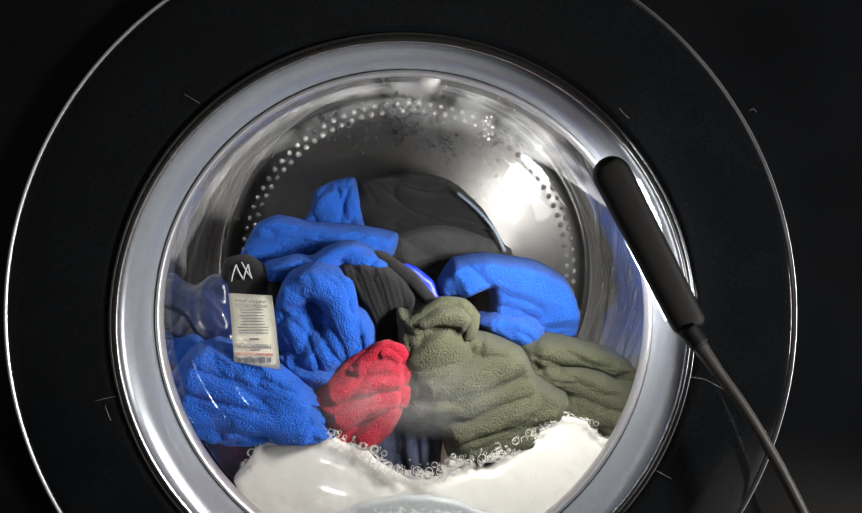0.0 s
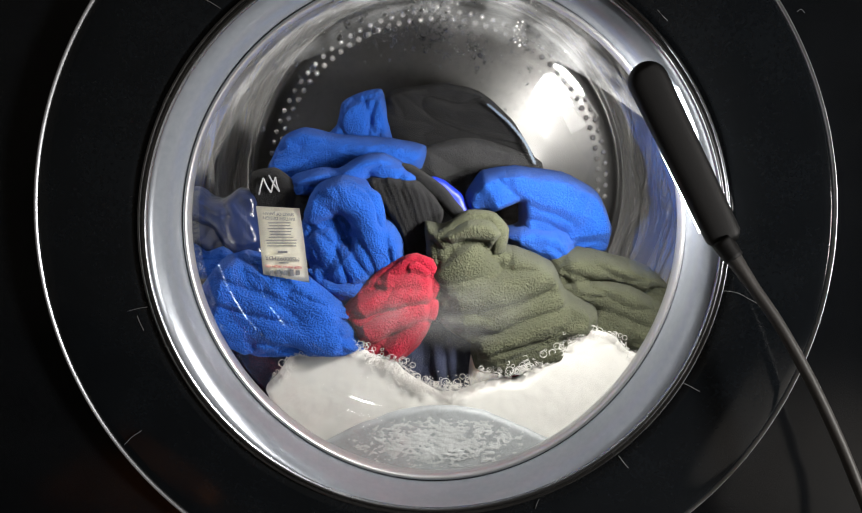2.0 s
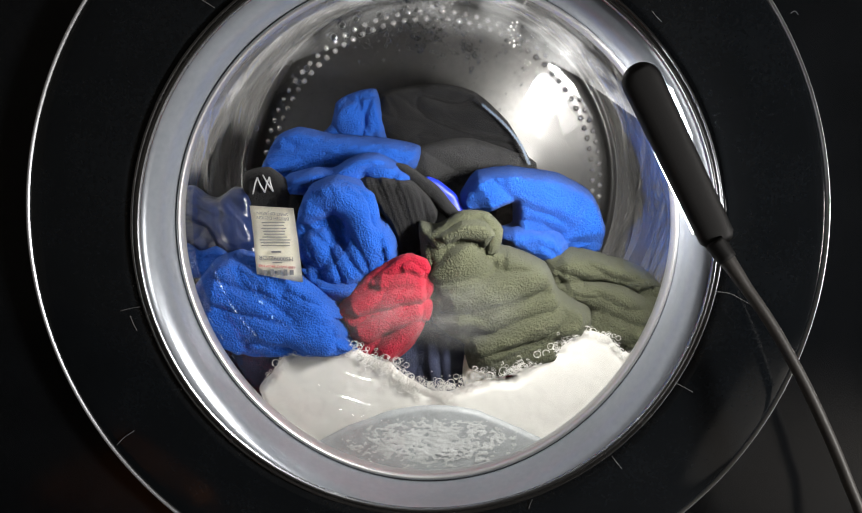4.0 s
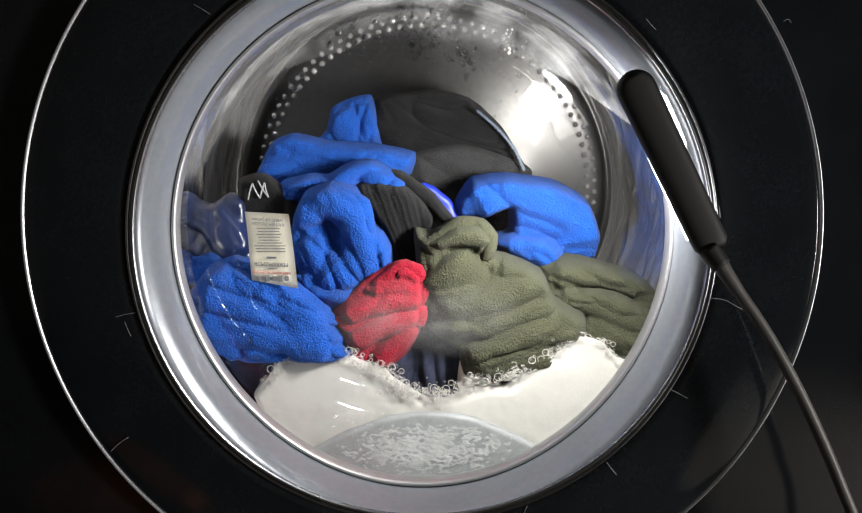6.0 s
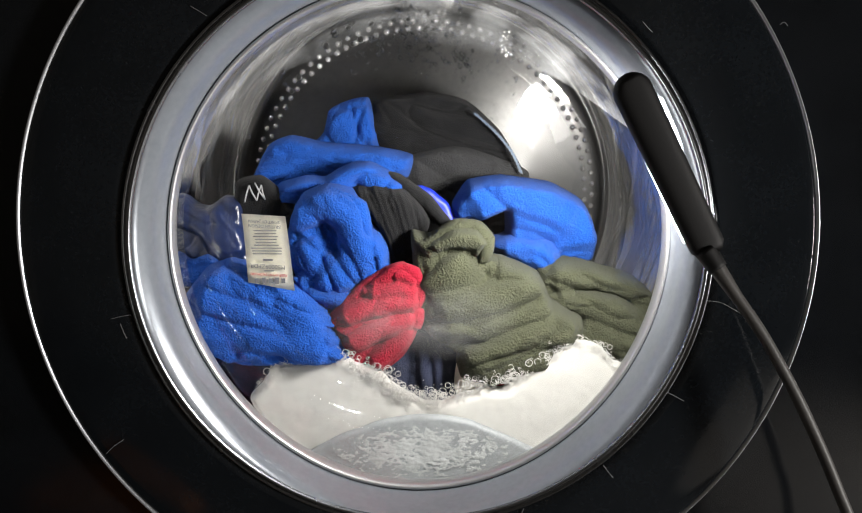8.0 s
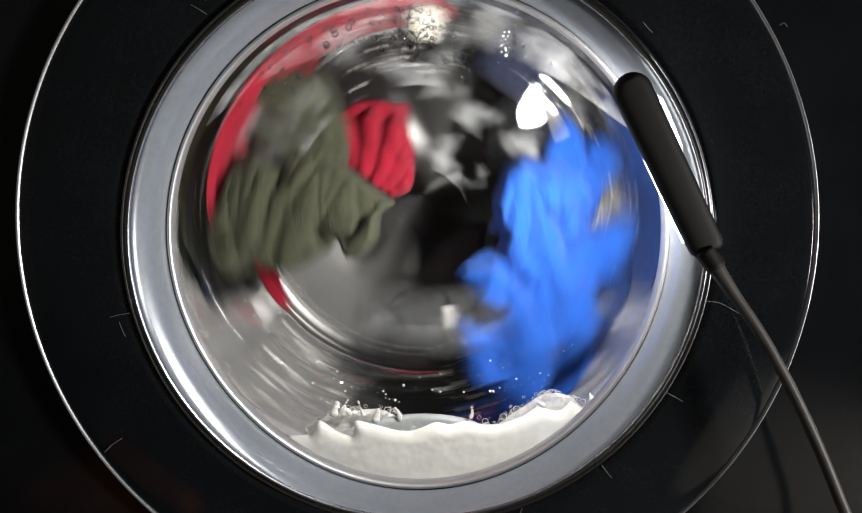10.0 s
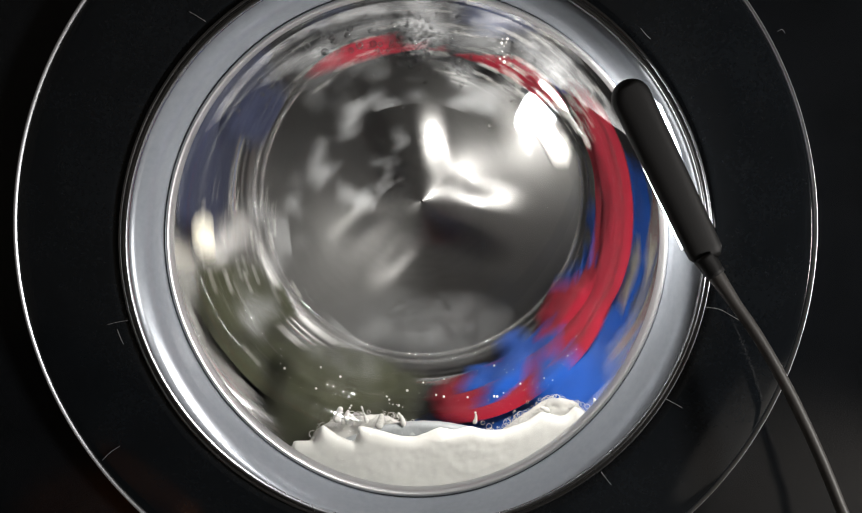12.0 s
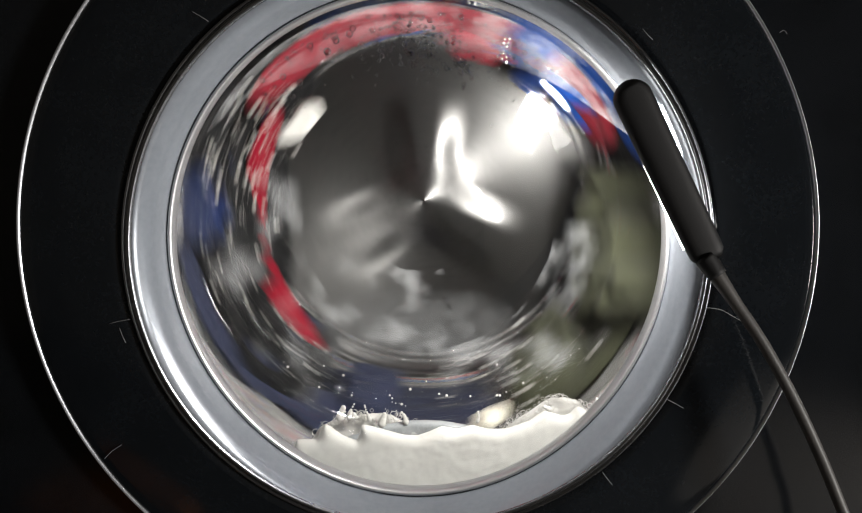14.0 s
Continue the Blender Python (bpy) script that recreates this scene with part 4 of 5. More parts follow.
for i in range(8):
    for j in range(6):
        bm.faces.new((rowsv[i][j], rowsv[i + 1][j], rowsv[i + 1][j + 1], rowsv[i][j + 1]))
bmesh.ops.solidify(bm, geom=bm.faces[:], thickness=0.0005)
P["care_label"] = part("care_label", bm, M_LABEL, blue, "cream care label with upside-down print", at=pose(lc[0] * 0.967, 0.106, ZC + 0.083 + (lc[1] - 0.083) * 0.967))
LW = lab[1][0] - lab[0][0]
LH = lab[0][1] - lab[3][1]


def print_line(text, u, size, material, w=0.5):
    """A line of print, upside down, at the share u of the label's height from its top."""
    data = bpy.data.curves.new("print", "FONT")
    data.body, data.size, data.align_x, data.align_y, data.extrude = text, size, "CENTER", "CENTER", 0.0001
    data.materials.append(material)
    ob = new("print", data)
    ob.parent = P["care_label"]
    slant = (lab[3][0] - lab[0][0]) * (u - 0.5)
    ob.matrix_basis = pose(slant + LW * (w - 0.5), -0.0022, LH * (0.5 - u)) @ pose(0, 0, 0, 90, 0, 0) @ pose(0, 0, 0, 0, 0, 180 - 3)


def print_bar(u, w, length, high, material):
    slant = (lab[3][0] - lab[0][0]) * (u - 0.5)
    bm = bmesh.new()
    bmesh.ops.create_cube(bm, size=1)
    for v in bm.verts:
        v.co = (slant + LW * (w - 0.5) + v.co.x * length, -0.0021 + v.co.y * 0.0002, LH * (0.5 - u) + v.co.z * high)
    part("print", bm, material, P["care_label"], smooth=False)


print_line("SPIRIT OF JAPAN", 0.07, 0.0032, M_PRINT)
print_line("BRITISH DESIGN", 0.135, 0.0034, M_PRINT)
rng = random.Random(4)
for k in range(9):
    print_bar(0.20 + 0.042 * k, 0.5, LW * rng.uniform(0.45, 0.72), 0.0007, M_PRINT)
print_line("MS0009ZPDR", 0.72, 0.0046, M_PRINT, 0.48)
print_bar(0.625, 0.5, LW * 0.22, 0.0014, M_PRINT)
print_bar(0.785, 0.50, LW * 0.22, 0.0008, M_PRINT)
print_line("KEEP AWAY FROM FIRE", 0.84, 0.0027, M_PRINT_RED, 0.48)
for k, w in enumerate((0.20, 0.36, 0.52, 0.66, 0.80)):
    print_bar(0.93, w, LW * 0.09, 0.0048 if k % 2 else 0.0036, M_PRINT)

# hidden lengths of the same garments that lie along the drum's bottom
spin = {}
BANDS = [
    # name, garment, material, span, depth, y, spin angle, angle in the pile, taper, radius
    ("scarf_length", red, M_RED, 70, 0.12, 0.225, 112, 252, 0.9, 0.178),
    ("scarf_middle", red, M_RED, 66, 0.13, 0.225, 54, 268, 0.9, 0.178),
    ("scarf_end", red, M_RED, 90, 0.055, 0.26, 188, 284, 0.45, 0.166),
    ("fleece_back", blue, M_BLUE, 70, 0.12, 0.27, 86, 262, 0.9, 0.206),
    ("fleece_sleeve", blue, M_BLUE, 46, 0.09, 0.22, 38, 290, 0.8, 0.206),
    ("olive_back", olive, M_OLIVE, 66, 0.15, 0.25, -28, 300, 0.9, 0.204),
    ("jeans_waist", jeans, M_NAVY, 78, 0.18, 0.26, -92, 274, 0.9, 0.206),
    ("jeans_thigh", jeans, M_NAVY, 78, 0.18, 0.26, -158, 246, 0.9, 0.206),
    ("jacket_front", black, M_BLACKCLOTH, 70, 0.17, 0.27, 152, 238, 0.9, 0.208),
    ("jacket_side", black, M_BLACKCLOTH, 60, 0.16, 0.28, 36, 302, 0.9, 0.208),
]
for k, (nm, par, mat, span, dep, y, ang, pile_ang, tap, rad) in enumerate(BANDS):
    ob = band(nm, span, dep, mat, par, rad, 0.011, 40 + k, 5.0, "", tap)
    P[nm] = ob
    spin[nm] = ("band", rad, y, ang, pile_ang)

# ---------------------------------------------------------------- foam
foam = tagged(new("soap_foam"), "white soap foam bank behind the glass", "foam", kind="stuff")


def fray(outline, top, seed, high):
    """Tear the first points of an outline into uneven upward tongues."""
    rng = random.Random(seed)
    torn = []
    for (x0, z0), (x1, z1) in zip(outline[:top], outline[1:top + 1]):
        n = max(2, int(math.hypot(x1 - x0, z1 - z0) / 0.0095))
        for k in range(n):
            u = (k + rng.uniform(-0.25, 0.25)) / n
            lift = high * (rng.random() ** 2.5 - 0.25 * rng.random())
            torn.append((x0 + (x1 - x0) * u - 0.5 * lift, z0 + (z1 - z0) * u + lift))
    return torn + list(outline[top:])


P["foam_left"] = cloth("foam_left", [(-0.1383, -0.1442), (-0.1281, -0.1315), (-0.1188, -0.119), (-0.1054, -0.113), (-0.0921, -0.1106), (-0.0766, -0.1069), (-0.0613, -0.1082), (-0.0482, -0.1159), (-0.035, -0.1186), (-0.024, -0.1296), (-0.0107, -0.1389), (0.0026, -0.1463), (0.0182, -0.1471), (0.0236, -0.1662), (0.0194, -0.180), (-0.013, -0.182), (-0.0399, -0.187), (-0.0669, -0.196), (-0.0942, -0.2041), (-0.1235, -0.1754)], 0.126, 0.010, M_FOAM, foam, seed=21, lumps=0.12, nub=0.0003, crumple=0.0002)
P["foam_right"] = cloth("foam_right", [(0.0004, -0.1519), (0.0138, -0.1481), (0.0315, -0.1405), (0.0492, -0.1353), (0.0669, -0.1338), (0.0821, -0.1235), (0.095, -0.1124), (0.1058, -0.105), (0.1186, -0.0968), (0.1317, -0.0949), (0.1429, -0.0994), (0.1544, -0.1117), (0.1723, -0.1175), (0.1645, -0.137), (0.1479, -0.1629), (0.1307, -0.1796), (0.1042, -0.2032), (0.0723, -0.1931), (0.0407, -0.1835), (0.0054, -0.182)], 0.126, 0.011, M_FOAM, foam, seed=22, lumps=0.12, nub=0.0004, crumple=0.0002)
P["foam_middle"] = cloth("foam_middle", fray([(x * 1.08, z if z > -0.165 else z - 0.010) for x, z in [(-0.0988, -0.1774), (-0.0866, -0.1633), (-0.0653, -0.1557), (-0.0478, -0.1594), (-0.0258, -0.1518), (-0.0038, -0.1563), (0.0137, -0.1498), (0.0356, -0.1534), (0.0575, -0.1477), (0.0793, -0.1453), (0.0966, -0.1374), (0.1142, -0.1419), (0.1279, -0.1345), (0.1403, -0.139), (0.148, -0.1362), (0.1402, -0.1565), (0.1222, -0.1809), (0.0963, -0.2), (0.0721, -0.2145), (0.0365, -0.2228), (0.0007, -0.2259), (-0.0351, -0.2232), (-0.0662, -0.2114), (-0.0859, -0.1943)]], 20, 7, 0.0130), 0.200, 0.006, M_FOAM, foam, seed=24, lumps=0.2, nub=0.0006, crumple=0.0002, edge=0.009)


def bubbles(name, line, spread, count, seed, parent, y, small=0.0004, large=0.0032):
    """Loose bubbles along a line of foam."""
    rng = random.Random(seed)
    path = catmull(line, closed=False, per=10)
    out = []
    for _ in range(count):
        p = path[rng.randrange(len(path))]
        out.append((p[0] + rng.gauss(0, spread), y + rng.uniform(-0.002, 0.004), p[1] + rng.gauss(0, spread), small + (large - small) * rng.random() ** 3, 0.9))
    c = parent.location
    verts, faces = [], []
    for x, yy, z, r, _ in out:
        b, thin = len(verts), 0.00008 + 0.05 * r
        for i in range(12):
            a = 6.2832 * i / 12
            for j in range(4):
                q = 6.2832 * j / 4
                rr = r + thin * math.cos(q)
                verts.append((x - c.x + rr * math.cos(a), yy - c.y + thin * math.sin(q), ZC + z - c.z + rr * math.sin(a)))
        for i in range(12):
            for j in range(4):
                faces.append((b + i * 4 + j, b + i * 4 + (j + 1) % 4, b + (i + 1) % 12 * 4 + (j + 1) % 4, b + (i + 1) % 12 * 4 + j))
    return tagged(mesh_object(name, verts, faces, M_FOAM, parent), "", "", kind="stuff")


bubbles("bubbles", [(-0.056, -0.1098), (-0.0344, -0.121), (-0.0214, -0.1324), (-0.0039, -0.1401), (0.0136, -0.1419)], 0.0046, 520, 3, P["foam_left"], 0.113)
bubbles("bubbles", [(0.0136, -0.1419), (0.0354, -0.1321), (0.0571, -0.1251), (0.0788, -0.1205), (0.1001, -0.1068)], 0.0040, 420, 4, P["foam_right"], 0.113)
bubbles("bubbles", [(0.1044, -0.1045), (0.1213, -0.0941), (0.1387, -0.0985), (0.1568, -0.1146)], 0.0026, 220, 5, P["foam_right"], 0.113)
bubbles("bubbles", [(-0.1261, -0.1306), (-0.1081, -0.1123), (-0.082, -0.1068), (-0.056, -0.1075)], 0.0026, 260, 6, P["foam_left"], 0.113)


def flecks(name, count, seed, r0, r1, a0, a1, depth, big, parent):
    """A scatter of foam flecks that the drum throws round, drawn out along its turn."""
    rng = random.Random(seed)
    verts, faces = [], []
    for _ in range(count):
        r, a = rng.uniform(r0, r1), math.radians(rng.uniform(a0, a1))
        size = big * (0.25 + rng.random() ** 3)
        v, f = balls([(0, 0, 0, size, 0.7)], 7, 5)
        k = rng.uniform(0.9, 1.6)
        y = rng.uniform(-depth, depth)
        b = len(verts)
        for x, yy, z in v:
            verts.append(((r + x) * math.cos(a) - k * z * math.sin(a), yy + y, (r + x) * math.sin(a) + k * z * math.cos(a)))
        faces += [tuple(b + q for q in face) for face in f]
    return tagged(mesh_object(name, verts, faces, M_FOAM, parent), "", "", kind="stuff")


FLECKS = {}
for k, (a0, count, big, r0, r1) in enumerate(((250, 80, 0.0017, 0.12, 0.185), (262, 70, 0.0014, 0.135, 0.185), (278, 80, 0.0018, 0.12, 0.185))):
    FLECKS[flecks("foam_flecks", count, 60 + k, r0, r1, -26, 26, 0.012, big, foam)] = (a0, (170, 215, 300)[k])
FLECKS[flecks("foam_clump", 90, 80, 0.130, 0.188, -17, 17, 0.010, 0.0022, foam)] = (268, 152)
P["foam_rag"] = cloth("foam_rag", [(-0.010, -0.016), (0.0, -0.022), (0.010, -0.012), (0.008, 0.004), (0.010, 0.016), (0.002, 0.022), (-0.006, 0.014), (-0.010, 0.006)], 0.2, 0.004, M_FOAM, foam, seed=36, lumps=0.5, nub=0.002, crumple=0.003)
P["foam_rag"].location = (-0.05, 0.24, ZC - 0.125)

rng = random.Random(90)
spray = []
for _ in range(70):
    x, z = rng.uniform(-0.115, 0.125), rng.uniform(0.0, 1.0) ** 2
    base = -0.118 - 0.02 * math.cos(x * 14)
    spray.append((x, rng.uniform(-0.006, 0.006), base + 0.035 * z, 0.00022 + 0.0009 * rng.random() ** 3, 0.8))
for _ in range(8):
    # a tongue of froth that leans over and breaks into drops
    x, size = rng.uniform(-0.070, 0.112), rng.uniform(0.0014, 0.0036)
    z, a = -0.139 - 0.016 * math.cos(x * 14), rng.gauss(2.0, 0.5)
    y, bend = rng.uniform(-0.004, 0.004), rng.uniform(-0.10, 0.16)
    for k in range(rng.randrange(6, 14)):
        gap = 0.55 if k < 7 else rng.uniform(0.9, 2.6)
        spray.append((x, y, z, size * rng.uniform(0.75, 1.1), 0.6))
        x, z = x + gap * size * math.cos(a), z + gap * size * math.sin(a)
        a, size = a + bend, size * 0.91
v, f = balls(spray, 7, 5)
P["foam_spray"] = tagged(mesh_object("foam_spray", v, f, M_FOAM, foam, pose(0, 0.205, ZC)), "", "", kind="stuff")

# grey fold of the gasket at the bottom of the opening, with a film of old foam on it
sill = cloth("gasket_fold", [(-0.1254, -0.2000), (-0.0944, -0.1880), (-0.0604, -0.1705), (-0.0238, -0.1582), (0.005, -0.1552), (0.0361, -0.1588), (0.0685, -0.1720), (0.1026, -0.1880), (0.1355, -0.2000), (0.1017, -0.2167), (0.0494, -0.2336), (0.0053, -0.2387), (-0.052, -0.2318), (-0.0912, -0.2154)], 0.112, 0.004, M_RUBBER, machine, seed=23, lumps=0.1, crumple=0.0004)
fx = [(0.0029, -0.1830), (0.0764, -0.2070)]
step = 0.00042
nx, nz = int(abs(fx[1][0] - fx[0][0]) / step), int(abs(fx[0][1] - fx[1][1]) / step)
ii, jj = np.meshgrid(np.arange(-nx, nx + 1), np.arange(-nz, nz + 1), indexing="ij")
X, Z = ii * step, jj * step
rad = np.hypot(ii / nx, jj / nz)
dense = wave_noise(X * 0.55, Z, 380, 71, 4) + 0.7 * wave_noise(X * 0.6, Z, 110, 72, 2) + 0.42 - 0.85 * rad ** 2
on = (dense[:-1, :-1] > 0) & (rad[:-1, :-1] < 1)
verts = np.stack([X + fx[0][0], 0.1075 - 0.0003 * np.clip(dense, 0, 1), Z + fx[0][1] + ZC], -1).reshape(-1, 3)
width = 2 * nz + 1
faces = [(i * width + j, (i + 1) * width + j, (i + 1) * width + j + 1, i * width + j + 1) for i, j in zip(*np.where(on))]
tagged(mesh_object("foam_film", verts, faces, M_FILM, foam), "", "", kind="stuff")

# ---------------------------------------------------------------- drops and froth that cling to the glass
def bowl_at(x, z):
    """Depth of the glass at a place seen from the front."""
    r = math.hypot(x, z)
    return float(np.interp(r, [p[0] for p in reversed(prof)], [p[1] for p in reversed(prof)])) + window_slant(math.atan2(z, x), r)


drops = tagged(new("water_drops"), "water drops and froth clinging to the inside of the glass", "water", kind="stuff")
rng = random.Random(21)


def cling(name, centre, sx, sz, count, small, large, material, seed):
    rng = random.Random(seed)
    out = []
    for _ in range(count):
        x, z = rng.gauss(centre[0], sx), rng.gauss(centre[1], sz)
        r = math.hypot(x, z)
        if r > 0.152:
            continue
        out.append((x, bowl_at(x, z) + 0.0012, ZC + z, small + (large - small) * rng.random() ** 3, 0.5))
    v, f = balls(out, 9, 6)
    tagged(mesh_object(name, v, f, material, drops), "", "", kind="stuff")


cl = [(-0.0016, 0.1361), (0.0287, 0.118), (0.0561, 0.1291), (-0.0638, 0.1359), (-0.1023, 0.1063), (-0.0297, 0.1541), (0.0875, 0.1146), (0.0414, 0.1508)]
cling("froth", cl[0], 0.013, 0.010, 460, 0.0004, 0.0018, M_WATER, 1)
cling("froth", cl[1], 0.004, 0.007, 70, 0.0005, 0.0020, M_WATER, 2)
cling("froth", cl[2], 0.0035, 0.0055, 70, 0.0004, 0.0014, M_WATER, 3)
cling("froth", cl[2], 0.0025, 0.0045, 16, 0.0003, 0.0010, M_FOAM, 13)
cling("drops", cl[3], 0.022, 0.010, 90, 0.0005, 0.0026, M_WATER, 4)
cling("drops", cl[4], 0.012, 0.016, 50, 0.0005, 0.0024, M_WATER, 5)
cling("drops", cl[5], 0.030, 0.004, 110, 0.0005, 0.0026, M_WATER, 6)
cling("drops", cl[6], 0.020, 0.014, 60, 0.0004, 0.0018, M_WATER, 7)
cling("drops", cl[7], 0.020, 0.004, 70, 0.0004, 0.0020, M_WATER, 8)

cling("drops", cl[5], 0.045, 0.006, 420, 0.0003, 0.0010, M_WATER, 9)
cling("drops", cl[3], 0.030, 0.016, 220, 0.0003, 0.0009, M_WATER, 10)
cling("drops", cl[6], 0.030, 0.020, 160, 0.0003, 0.0009, M_WATER, 11)
cling("drops", (0.0, 0.0), 0.07, 0.06, 60, 0.0002, 0.0006, M_WATER, 12)


def mist_material():
    """Thin uneven condensation: mostly clear, with a milky veil in patches."""
    m = bpy.data.materials.new("condensation")
    m.use_nodes = True
    nt = m.node_tree
    nt.nodes.clear()
    out, mix = nt.nodes.new("ShaderNodeOutputMaterial"), nt.nodes.new("ShaderNodeMixShader")
    tr, df = nt.nodes.new("ShaderNodeBsdfTransparent"), nt.nodes.new("ShaderNodeBsdfDiffuse")
    df.inputs[0].default_value = (0.75, 0.76, 0.77, 1)
    tc, n, mr = nt.nodes.new("ShaderNodeTexCoord"), nt.nodes.new("ShaderNodeTexNoise"), nt.nodes.new("ShaderNodeMapRange")
    n.inputs["Scale"].default_value, n.inputs["Detail"].default_value = 38, 7
    mr.inputs["From Min"].default_value, mr.inputs["From Max"].default_value = 0.38, 0.72
    mr.inputs["To Min"].default_value, mr.inputs["To Max"].default_value = 0.03, 0.26
    nt.links.new(tc.outputs["Object"], n.inputs["Vector"])
    nt.links.new(n.outputs["Fac"], mr.inputs["Value"])
    nt.links.new(mr.outputs[0], mix.inputs[0])
    nt.links.new(tr.outputs[0], mix.inputs[1])
    nt.links.new(df.outputs[0], mix.inputs[2])
    nt.links.new(mix.outputs[0], out.inputs[0])
    return m


verts, faces = [], []
cols, rows_n = 80, 14
for i in range(cols + 1):
    a = radians(28 + 124 * i / cols)
    low = 0.157 - 0.030 * math.sin(math.pi * i / cols)
    for j in range(rows_n + 1):
        r = low + (0.1575 - low) * j / rows_n
        verts.append((r * math.cos(a), bowl_at(r * math.cos(a), r * math.sin(a)) + 0.0006, ZC + r * math.sin(a)))
for i in range(cols):
    for j in range(rows_n):
        b = i * (rows_n + 1) + j
        faces.append((b, b + 1, b + rows_n + 2, b + rows_n + 1))
M_VEIL = mist_material()
nt = M_VEIL.node_tree
mp, rad_n, fade, mult = nt.nodes.new("ShaderNodeMapping"), nt.nodes.new("ShaderNodeVectorMath"), nt.nodes.new("ShaderNodeMapRange"), nt.nodes.new("ShaderNodeMath")
mist = next(n for n in nt.nodes if n.type == "MAP_RANGE" and n != fade)
mp.inputs["Location"].default_value, mp.inputs["Scale"].default_value = (0, 0, -ZC), (1, 0, 1)
rad_n.operation, mult.operation = "LENGTH", "MULTIPLY"
fade.inputs["From Min"].default_value, fade.inputs["From Max"].default_value = 0.128, 0.157
nt.links.new(next(n for n in nt.nodes if n.type == "TEX_COORD").outputs["Object"], mp.inputs["Vector"])
nt.links.new(mp.outputs[0], rad_n.inputs[0])
nt.links.new(rad_n.outputs["Value"], fade.inputs["Value"])
nt.links.new(fade.outputs[0], mult.inputs[0])
nt.links.new(mist.outputs[0], mult.inputs[1])
nt.links.new(mult.outputs[0], next(n for n in nt.nodes if n.type == "MIX_SHADER").inputs[0])
veil = tagged(mesh_object("condensation", verts, faces, M_VEIL, drops), "", "", kind="stuff")
veil.visible_shadow = False

# torn films of suds that the drum drags round behind the glass
M_SUDS = mist_material()
M_SUDS.name = "torn_suds"
for n in M_SUDS.node_tree.nodes:
    if n.type == "MAP_RANGE":
        n.inputs["From Min"].default_value, n.inputs["From Max"].default_value = 0.50, 0.68
        n.inputs["To Min"].default_value, n.inputs["To Max"].default_value = 0.0, 0.22
    if n.type == "TEX_NOISE":
        n.inputs["Scale"].default_value = 34
for k, (pile_a, ang, r0, r1, span) in enumerate(((256, 200, 0.10, 0.188, 75), (270, 320, 0.11, 0.188, 80), (284, 250, 0.04, 0.12, 90))):
    verts, faces = [], []
    for i in range(31):
        a = radians(span * (i / 30 - 0.5))
        for j in range(11):
            r = r0 + (r1 - r0) * j / 10 * (0.75 + 0.25 * math.sin(i * 0.9 + k) ** 2)
            verts.append((r * math.cos(a), 0.006 * math.sin(i * 0.4 + j * 0.5), r * math.sin(a)))
    for i in range(30):
        for j in range(10):
            faces.append((i * 11 + j, i * 11 + j + 1, (i + 1) * 11 + j + 1, (i + 1) * 11 + j))
    ob = tagged(mesh_object("suds_film", verts, faces, M_SUDS, foam), "", "", kind="stuff")
    ob.visible_shadow = False
    FLECKS[ob] = (pile_a, ang)

# a soft breath of condensation in the middle of the bowl
spot = mist_material()
spot.name = "condensation_spot"
nt = spot.node_tree
grad, mult = nt.nodes.new("ShaderNodeTexGradient"), nt.nodes.new("ShaderNodeMath")
grad.gradient_type, mult.operation = "SPHERICAL", "MULTIPLY"
mp = nt.nodes.new("ShaderNodeMapping")
mp.inputs["Scale"].default_value = (18, 18, 30)
tcn = next(n for n in nt.nodes if n.type == "TEX_COORD")
mixn = next(n for n in nt.nodes if n.type == "MIX_SHADER")
mrn = next(n for n in nt.nodes if n.type == "MAP_RANGE")
mrn.inputs["To Min"].default_value, mrn.inputs["To Max"].default_value = 0.05, 0.16
nt.links.new(tcn.outputs["Object"], mp.inputs["Vector"])
nt.links.new(mp.outputs[0], grad.inputs["Vector"])
nt.links.new(grad.outputs["Fac"], mult.inputs[0])
nt.links.new(mrn.outputs[0], mult.inputs[1])
nt.links.new(mult.outputs[0], mixn.inputs[0])
for (cx, cz), wide in zip([(-0.0283, -0.0678), (0.0254, -0.0739)], (0.055, 0.055)):
    verts, faces = [(0, bowl_at(cx, cz) + 0.0008 - 0.09, 0)], []
    for i in range(1, 7):
        for k in range(24):
            a = 6.2832 * k / 24
            x, z = wide * i / 6 * math.cos(a), wide * 0.7 * i / 6 * math.sin(a)
            verts.append((x, bowl_at(cx + x, cz + z) + 0.0008 - 0.09, z))
            if i > 1:
                b0, b1 = 1 + (i - 2) * 24, 1 + (i - 1) * 24
                faces.append((b0 + k, b1 + k, b1 + (k + 1) % 24, b0 + (k + 1) % 24))
    faces += [(0, 1 + k, 1 + (k + 1) % 24) for k in range(24)]
    ob = tagged(mesh_object("condensation", verts, faces, spot, drops, pose(cx, 0.09, ZC + cz)), "", "", kind="stuff")
    ob.visible_shadow = False

# ---------------------------------------------------------------- lint and scratches on the black surround
def lint(points, r=0.0002, y=-0.0128):
    pts3 = [(x, y, ZC + z) for x, z in points]
    v, f = tube(pts3, r, 6, 6)
    tagged(mesh_object("lint_fibre", v, f, M_LINT), "pale lint fibre stuck to the black door", "lint", "lint on the door")


